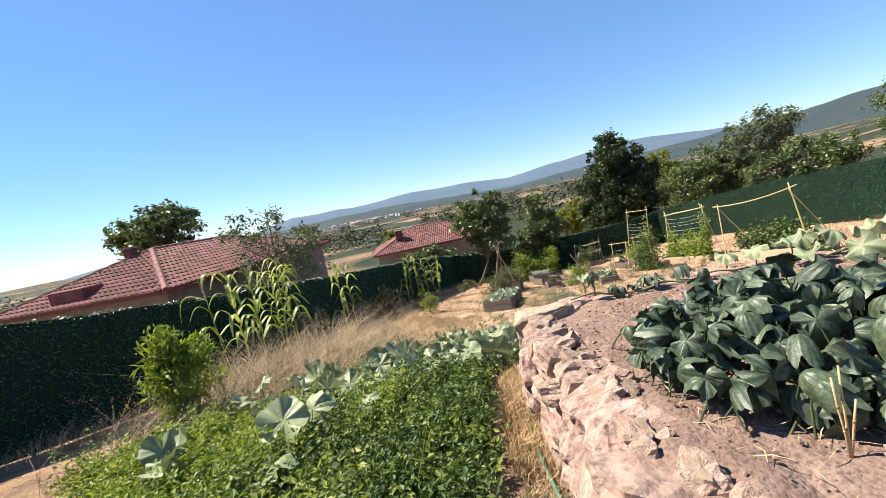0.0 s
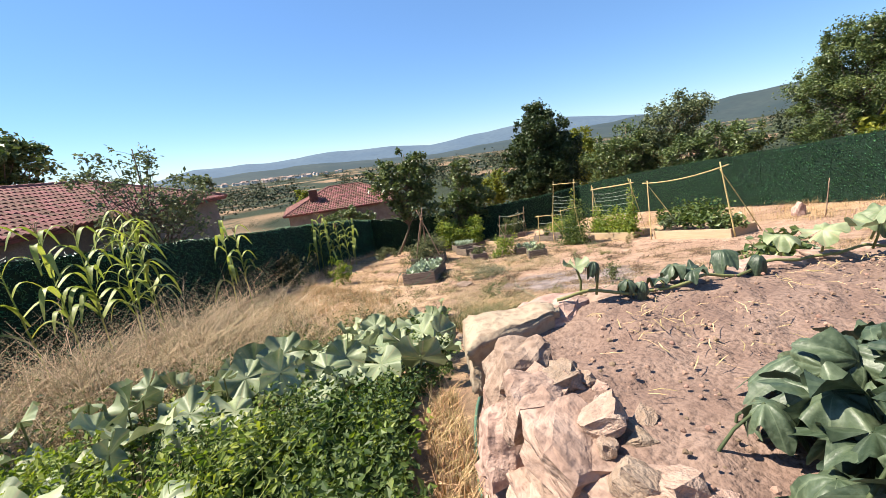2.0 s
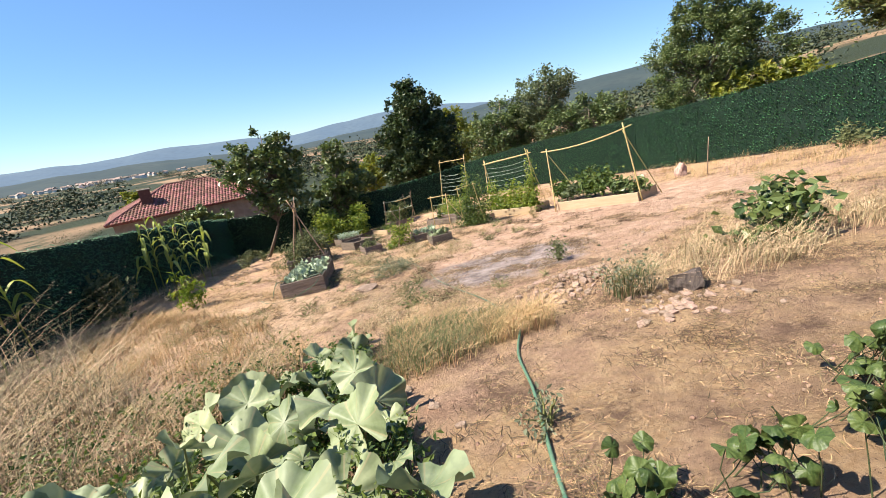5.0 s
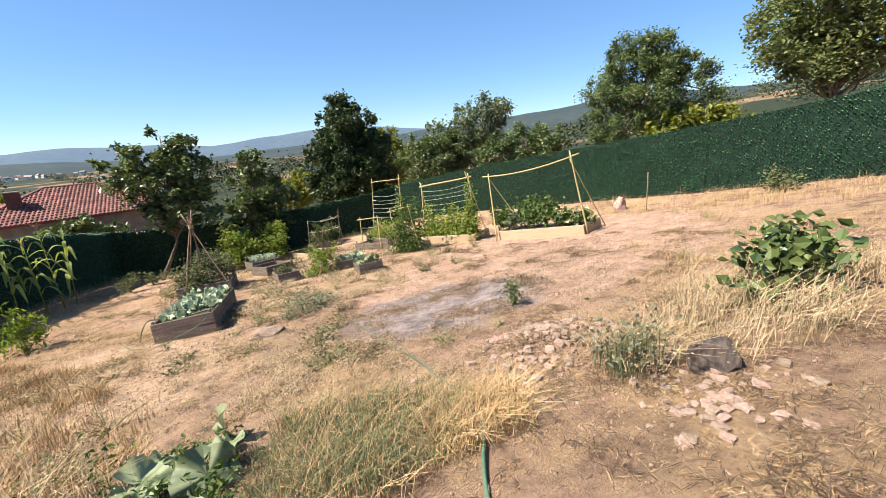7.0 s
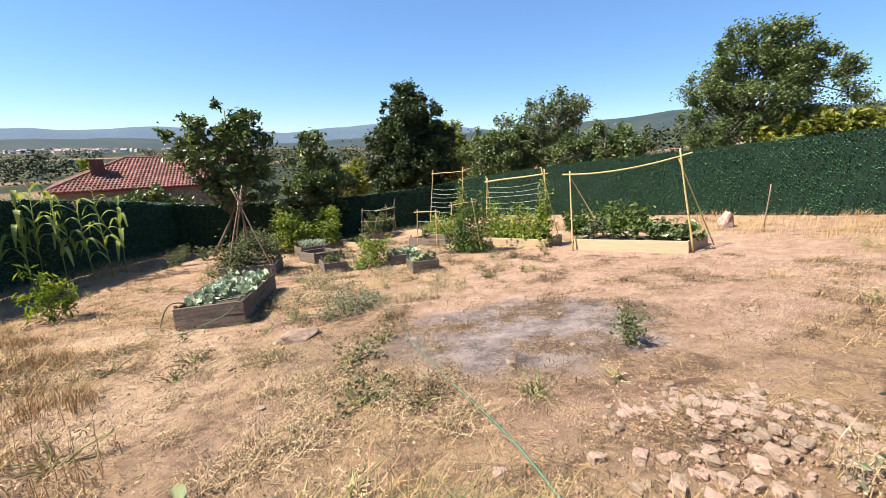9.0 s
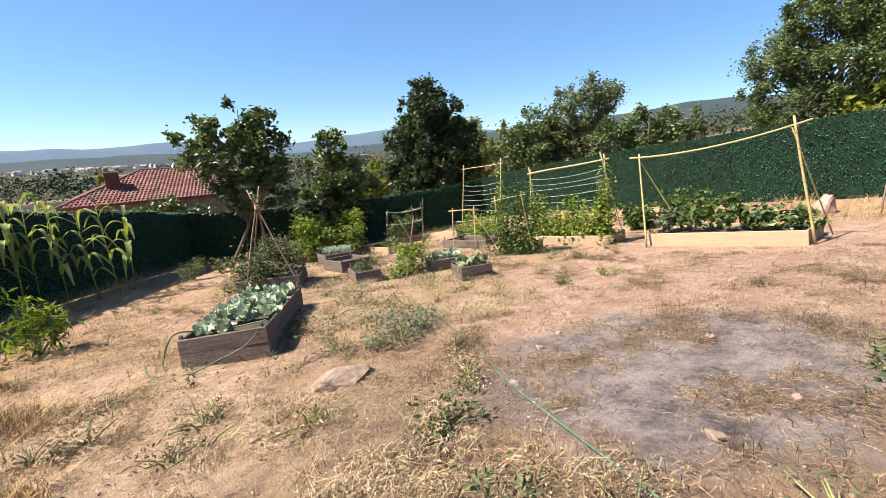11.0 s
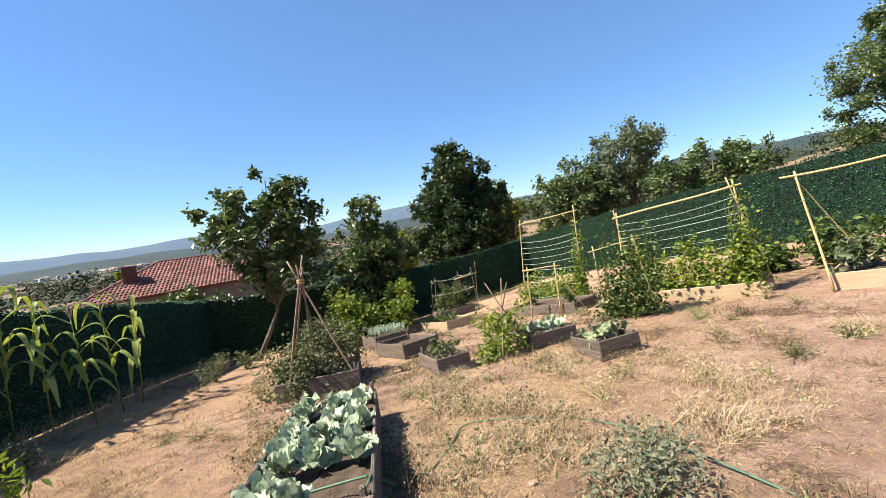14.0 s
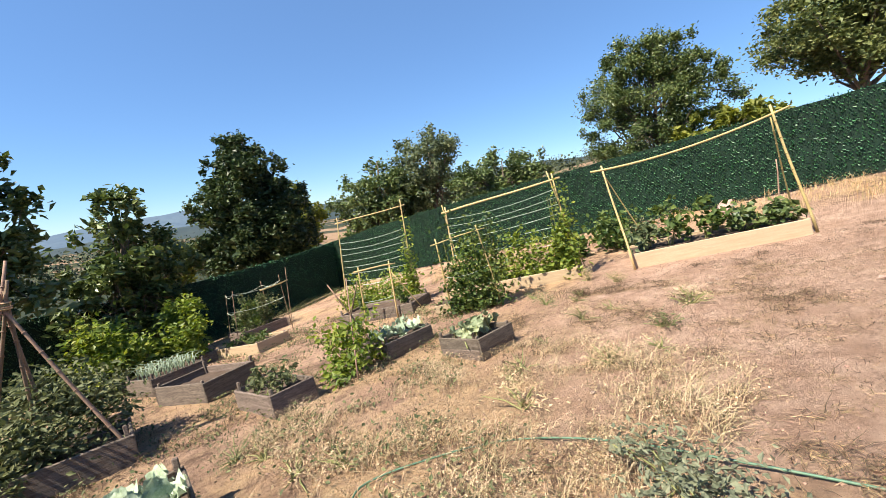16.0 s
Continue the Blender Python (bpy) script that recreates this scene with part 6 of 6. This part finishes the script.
def shrub(x, y, r, h, n, leaf, material, label, seed, name="weed", droop=0.0, aspect=0.5):
    return foliage(name, x, y, gz(x, y), [(0, 0, h * 0.5, r * 0.8, h * 0.45), (r * 0.4, 0.1, h * 0.4, r * 0.55, h * 0.35), (-r * 0.45, -0.1, h * 0.42, r * 0.55, h * 0.35), (0, r * 0.3, h * 0.75, r * 0.5, h * 0.3)], n, leaf, material, label, "shrub", seed, stems=14, droop=droop, aspect=aspect)


shrub(5.7, 6.65, 0.55, 0.62, 900, 0.12, M_TREE, "broad dark green bush on the dry slope", 800, "bush", aspect=0.75)
shrub(2.98, 12.95, 0.42, 0.32, 900, 0.045, M_GREYWEED, "low silvery weed cushion", 801)
shrub(3.4, 13.2, 0.3, 0.24, 500, 0.045, M_GREYWEED, "low silvery weed cushion", 802)
shrub(4.75, 9.35, 0.25, 0.38, 400, 0.05, M_WEED, "dusty green weed by the ash", 803)
shrub(2.2, 9.9, 0.3, 0.14, 260, 0.05, M_WEED, "small dusty weed on bare earth", 804)
shrub(2.5, 10.9, 0.3, 0.14, 260, 0.05, M_WEED, "small dusty weed on bare earth", 805)
foliage("peach_sapling", -3.9, 5.2, gz(-3.9, 5.2), [(0, 0, 0.35, 0.24, 0.25), (0.1, 0.05, 0.65, 0.30, 0.25), (-0.12, 0, 0.9, 0.32, 0.25), (0.08, 0, 1.15, 0.28, 0.22), (0, 0.05, 1.38, 0.18, 0.16)], 2600, 0.13, M_BEAN, "bright green young peach tree with hanging leaves", "shrub", 806, stems=20, droop=0.9, aspect=0.24)
shrub(-1.35, 16.4, 0.38, 0.8, 420, 0.15, M_BEAN, "young peach tree with narrow leaves", 807, "peach_sapling", droop=0.7, aspect=0.26)
shrub(-3.15, 17.3, 0.5, 1.3, 900, 0.15, M_WEED, "leafy weed against the fence", 808, droop=0.4)
shrub(0.2, 22.8, 0.45, 0.6, 500, 0.08, M_WEED, "dark weeds below the walnut tree", 809)
shrub(0.9, 24.2, 0.3, 0.5, 300, 0.08, M_WEED, "dark weeds below the walnut tree", 810)
shrub(-1.9, 18.6, 0.35, 0.35, 400, 0.07, M_WEED, "green weed on the lower slope", 811)
shrub(12.1, 15.2, 0.7, 0.7, 900, 0.15, M_HERB, "leafy green plant by the fence", 812, aspect=0.7)
shrub(11.7, 16.3, 0.6, 0.6, 700, 0.15, M_HERB, "leafy green plant by the fence", 813, aspect=0.7)
shrub(15.2, 9.2, 0.5, 0.55, 500, 0.12, M_WEED, "green weed at the fence foot", 814)
for k, (x, y, h) in enumerate(((1.2, 5.12, 0.30), (1.62, 4.92, 0.32), (1.05, 4.75, 0.26), (2.13, 4.79, 0.28), (2.6, 4.95, 0.3))):
    kr = random.Random(830 + k)
    squash_plant("pepper_plant", [(x, y)] + [(x + kr.gauss(0, 0.065), y + kr.gauss(0, 0.065)) for _ in range(20)], PEPPERL, (0.04, 0.064), (h * 0.2, h), "small dark green pepper plant with rounded leaves", garden, 840 + k, tilt=34, stem_mat=M_DARKSTEM, category="pepper plant", thick=0.003)
shrub(1.4, 5.9, 0.2, 0.2, 160, 0.04, M_GREYWEED, "dusty weed beside the hose", 841)
shrub(0.35, 7.9, 0.22, 0.22, 120, 0.09, M_HERB, "low green plant beyond the squash", 840)

for k, (x, y, r, hh) in enumerate(((-0.46, 12.3, 0.35, 0.2), (0.14, 12.5, 0.3, 0.16), (0.2, 10.4, 0.4, 0.22), (-0.5, 11.0, 0.4, 0.22), (2.4, 10.8, 0.25, 0.14), (1.72, 11.6, 0.28, 0.15), (5.1, 13.9, 0.22, 0.2), (6.6, 14.6, 0.25, 0.18), (8.6, 14.6, 0.22, 0.16), (9.0, 15.2, 0.18, 0.2), (4.2, 14.4, 0.3, 0.2), (-1.2, 13.2, 0.45, 0.3), (1.0, 15.6, 0.25, 0.2), (11.4, 9.5, 0.3, 0.18), (7.6, 8.4, 0.25, 0.15))):
    shrub(x, y, r, hh, 420, 0.04, M_DRYWEED, "dry brown weed clump on the earth", 860 + k, "dry_weed", aspect=0.3)

# dry weed clumps; the twig-dark ones put shadows among the weeds into colour
wrng, clumps_made = random.Random(61), 0
while clumps_made < 70:
    x, y = wrng.uniform(-1.6, 8.6), wrng.uniform(8.8, 18.5)
    on_beds = any(abs(x - bx) < 1.2 and abs(y - by) < 1.6 for bx, by in ((1.3, 15.1), (2.1, 19.0), (4.3, 18.5), (5.8, 16.6)))
    if on_beds or math.hypot(x - 4.5, y - 10.5) < 1.6 or x > 6 + 0.4 * (y - 10) or noise.noise((x * 0.7, y * 0.7, 4)) < -0.1 or math.hypot(x - 1.6, y - 10.0) < 0.9:
        continue
    clumps_made += 1
    r = wrng.uniform(0.14, 0.34)
    kind = wrng.choice((M_DRYWEED, M_TWIG, M_TWIG, M_DRYWEED, M_WEED))
    shrub(x, y, r, r * wrng.uniform(0.35, 0.6), int(1000 * r), 0.042, kind, "low dusty green weed on the earth" if kind is M_WEED else "withered brown weed clump on the earth", 900 + clumps_made, "dry_weed", aspect=0.22)

# ---- stones, hose, stakes ----


def stone(x, y, sx, sy, sz, rz, mesh, label, name="stone", sink=0.25, group="loose stones"):
    ob = link(name, mesh, None)
    ob.matrix_basis = Matrix.LocRotScale((x, y, gz(x, y) + sz * (0.5 - sink) * 0.8), Euler((0.1, 0.08, rz)), (sx, sy, sz))
    return tagged(ob, label, "stone", group)


srng = random.Random(4)
for k in range(290):
    a, r = srng.uniform(0, 6.28), srng.uniform(0, 1) ** 0.7
    if k < 205:
        x, y = 3.72 + 0.80 * r * math.cos(a), 7.95 + 0.72 * r * math.sin(a)
    else:
        x, y = 3.45 + 0.7 * r * math.cos(a), 6.45 + 0.5 * r * math.sin(a)
    s = srng.uniform(0.02, 0.068)
    stone(x, y, s * srng.uniform(1, 1.6), s * srng.uniform(0.8, 1.3), s * srng.uniform(0.5, 0.9), srng.uniform(0, 6), srng.choice(SMALLROCKS), "broken pale stone lying in the rubble heap", sink=0.15)
for k in range(40):
    x, y = srng.uniform(1.0, 9.0), srng.uniform(5.5, 14.0)
    s = srng.uniform(0.03, 0.08)
    stone(x, y, s * 1.3, s, s * 0.7, srng.uniform(0, 6), srng.choice(SMALLROCKS), "small pale stone on the dry earth", sink=0.2)
grey = rock_mesh(77, 8, 3, 0.14)
grey.materials.append(M_BARKROCK)
stone(3.85, 6.6, 0.42, 0.34, 0.24, 0.4, grey, "dark grey layered boulder in the rubble", "boulder", 0.2)
pale = rock_mesh(78, 7, 3, 0.08)
pale.materials.append(M_STONE)
stone(2.08, 12.25, 0.62, 0.42, 0.24, 0.3, pale, "pale flat rock half sunk in the earth", "boulder", 0.45)
stone(13.7, 13.0, 0.42, 0.35, 0.62, 0.7, pale, "upright pale boulder near the fence", "boulder", 0.12)
stone(11.9, 14.6, 0.5, 0.4, 0.3, 0.2, pale, "pale boulder behind the long bed", "boulder", 0.2)


def hose(name, pts, r, material, label):
    """A hose laid over the ground; points are (x, y, height over the ground)."""
    path = []
    P = [Vector((x, y, gz(x, y) + h + r)) for x, y, h in pts]
    for i in range(len(P) - 1):
        a, b, c, d = P[max(i - 1, 0)], P[i], P[i + 1], P[min(i + 2, len(P) - 1)]
        for k in range(8):
            t = k / 8
            path.append(0.5 * ((2 * b) + (c - a) * t + (2 * a - 5 * b + 4 * c - d) * t * t + (3 * b - a - 3 * c + d) * t ** 3))
    path.append(P[-1])
    return tagged(link(name, tube(Geo(), path, r, sides=8).mesh(name, smooth=True), material), label, "hose")


hose("garden_hose", [(0.30, 0.3, 0), (0.30, 1.8, 0), (0.33, 3.2, 0), (0.60, 4.5, 0.01), (1.05, 5.4, 0), (1.57, 6.23, 0.01), (1.95, 6.9, 0.0), (2.4, 7.42, 0.04)], 0.012, M_HOSE, "green garden hose lying along the path")
hose("garden_hose", [(2.4, 7.42, 0.02), (2.75, 8.6, 0.04), (2.95, 9.8, 0.02), (3.23, 11.14, 0.0), (3.46, 11.9, 0.0), (3.62, 12.9, 0.03), (3.75, 13.63, 0.02), (3.71, 14.27, 0.0), (3.41, 14.75, 0.0), (2.95, 15.1, 0.02), (2.6, 14.8, 0.0), (2.25, 14.5, 0.0), (1.95, 14.45, 0.02), (1.72, 14.3, 0.25), (1.62, 13.95, 0.40), (1.35, 13.7, 0.22), (1.05, 13.75, 0.10), (0.75, 13.75, 0.0), (0.35, 14.0, 0.0), (0.2, 14.6, 0.0)], 0.0075, M_HOSE, "thin green hose running over a raised bed")
hose("garden_hose", [(0.45, 14.2, 0.05), (0.55, 14.15, 0.30), (0.68, 14.2, 0.40), (1.0, 14.35, 0.30), (1.5, 14.1, 0.38), (1.62, 13.98, 0.42)], 0.009, M_HOSE, "loop of green hose across the cabbage bed")
stake_thing = thing("sapling_stake", pose(13.44, 12.0, garden(13.44, 12.0)), "grey stake holding a thin sapling", "stake")
pole(stake_thing, (0, 0, -0.05), (0.08, 0.05, 1.15), 0.018, M_STICK, "stake")
st = thing("dead_stalk", pose(1.28, 1.42, TOP), "pale dead plant stalk on the terrace", "stalk")
for k, (dx, dy, h) in enumerate(((0.0, 0.02, 0.34), (0.025, -0.01, 0.22), (-0.03, 0.02, 0.30))):
    pole(st, (0, 0, -0.02), (dx, dy, h), 0.005, M_STRAW, "twig")

# ---- the valley ----
rng = np.random.default_rng(9)
vrng = random.Random(12)


def far_house(x, y, s, rz, k):
    root = thing("village_house", pose(x, y, gz(x, y), 0, 0, rz), "small pale house with red roof in the far village", "house", "village houses")
    link("wall", board(s, s * 0.7, s * 0.55, k, 0.01), M_WHITE, root)
    link("roof", Geo().add([(-s * 0.55, -s * 0.4, s * 0.55), (s * 0.55, -s * 0.4, s * 0.55), (s * 0.55, s * 0.4, s * 0.55), (-s * 0.55, s * 0.4, s * 0.55), (-s * 0.55, 0, s * 0.8), (s * 0.55, 0, s * 0.8)], [(0, 1, 5, 4), (2, 3, 4, 5), (1, 2, 5), (3, 0, 4), (3, 2, 1, 0)]), M_FARROOF, root)


for k in range(70):
    az, r = radians(vrng.gauss(-12, 4.0)), vrng.uniform(1150, 1600)
    far_house(r * math.sin(az), r * math.cos(az), vrng.uniform(8, 13), vrng.uniform(0, 180), k)
woods = Geo()
cent, sizes = [], []
for k in range(300):
    az = radians(vrng.choice((vrng.uniform(-60, 34), vrng.uniform(-30, 30), vrng.uniform(48, 82))))
    r = 110 * 10 ** vrng.uniform(0, 1.0)
    x, y = r * math.sin(az), r * math.cos(az)
    if r < 75 and az > radians(40):
        continue
    s = vrng.uniform(2.0, 4.2) * (1 + r / 900)
    m = 240
    p = rng.normal(size=(m, 3)) * (s * 0.6, s * 0.6, s * 0.40) + (x, y, gz(x, y) + s * 0.7)
    leaf_cloud(woods, p, s * 0.19, rng, aspect=0.8)
for k in range(60):
    az = radians(vrng.uniform(-62, -7))
    r = vrng.uniform(42, 120)
    x, y, s = r * math.sin(az), r * math.cos(az), vrng.uniform(0.7, 1.7)
    leaf_cloud(woods, rng.normal(size=(340, 3)) * (s * 0.7, s * 0.7, s * 0.4) + (x, y, gz(x, y) + s * 0.4), s * 0.13, rng, aspect=0.7)
tagged(link("far_woods", woods, M_WOODS), "scattered trees and hedges across the valley", "woods", kind="stuff")
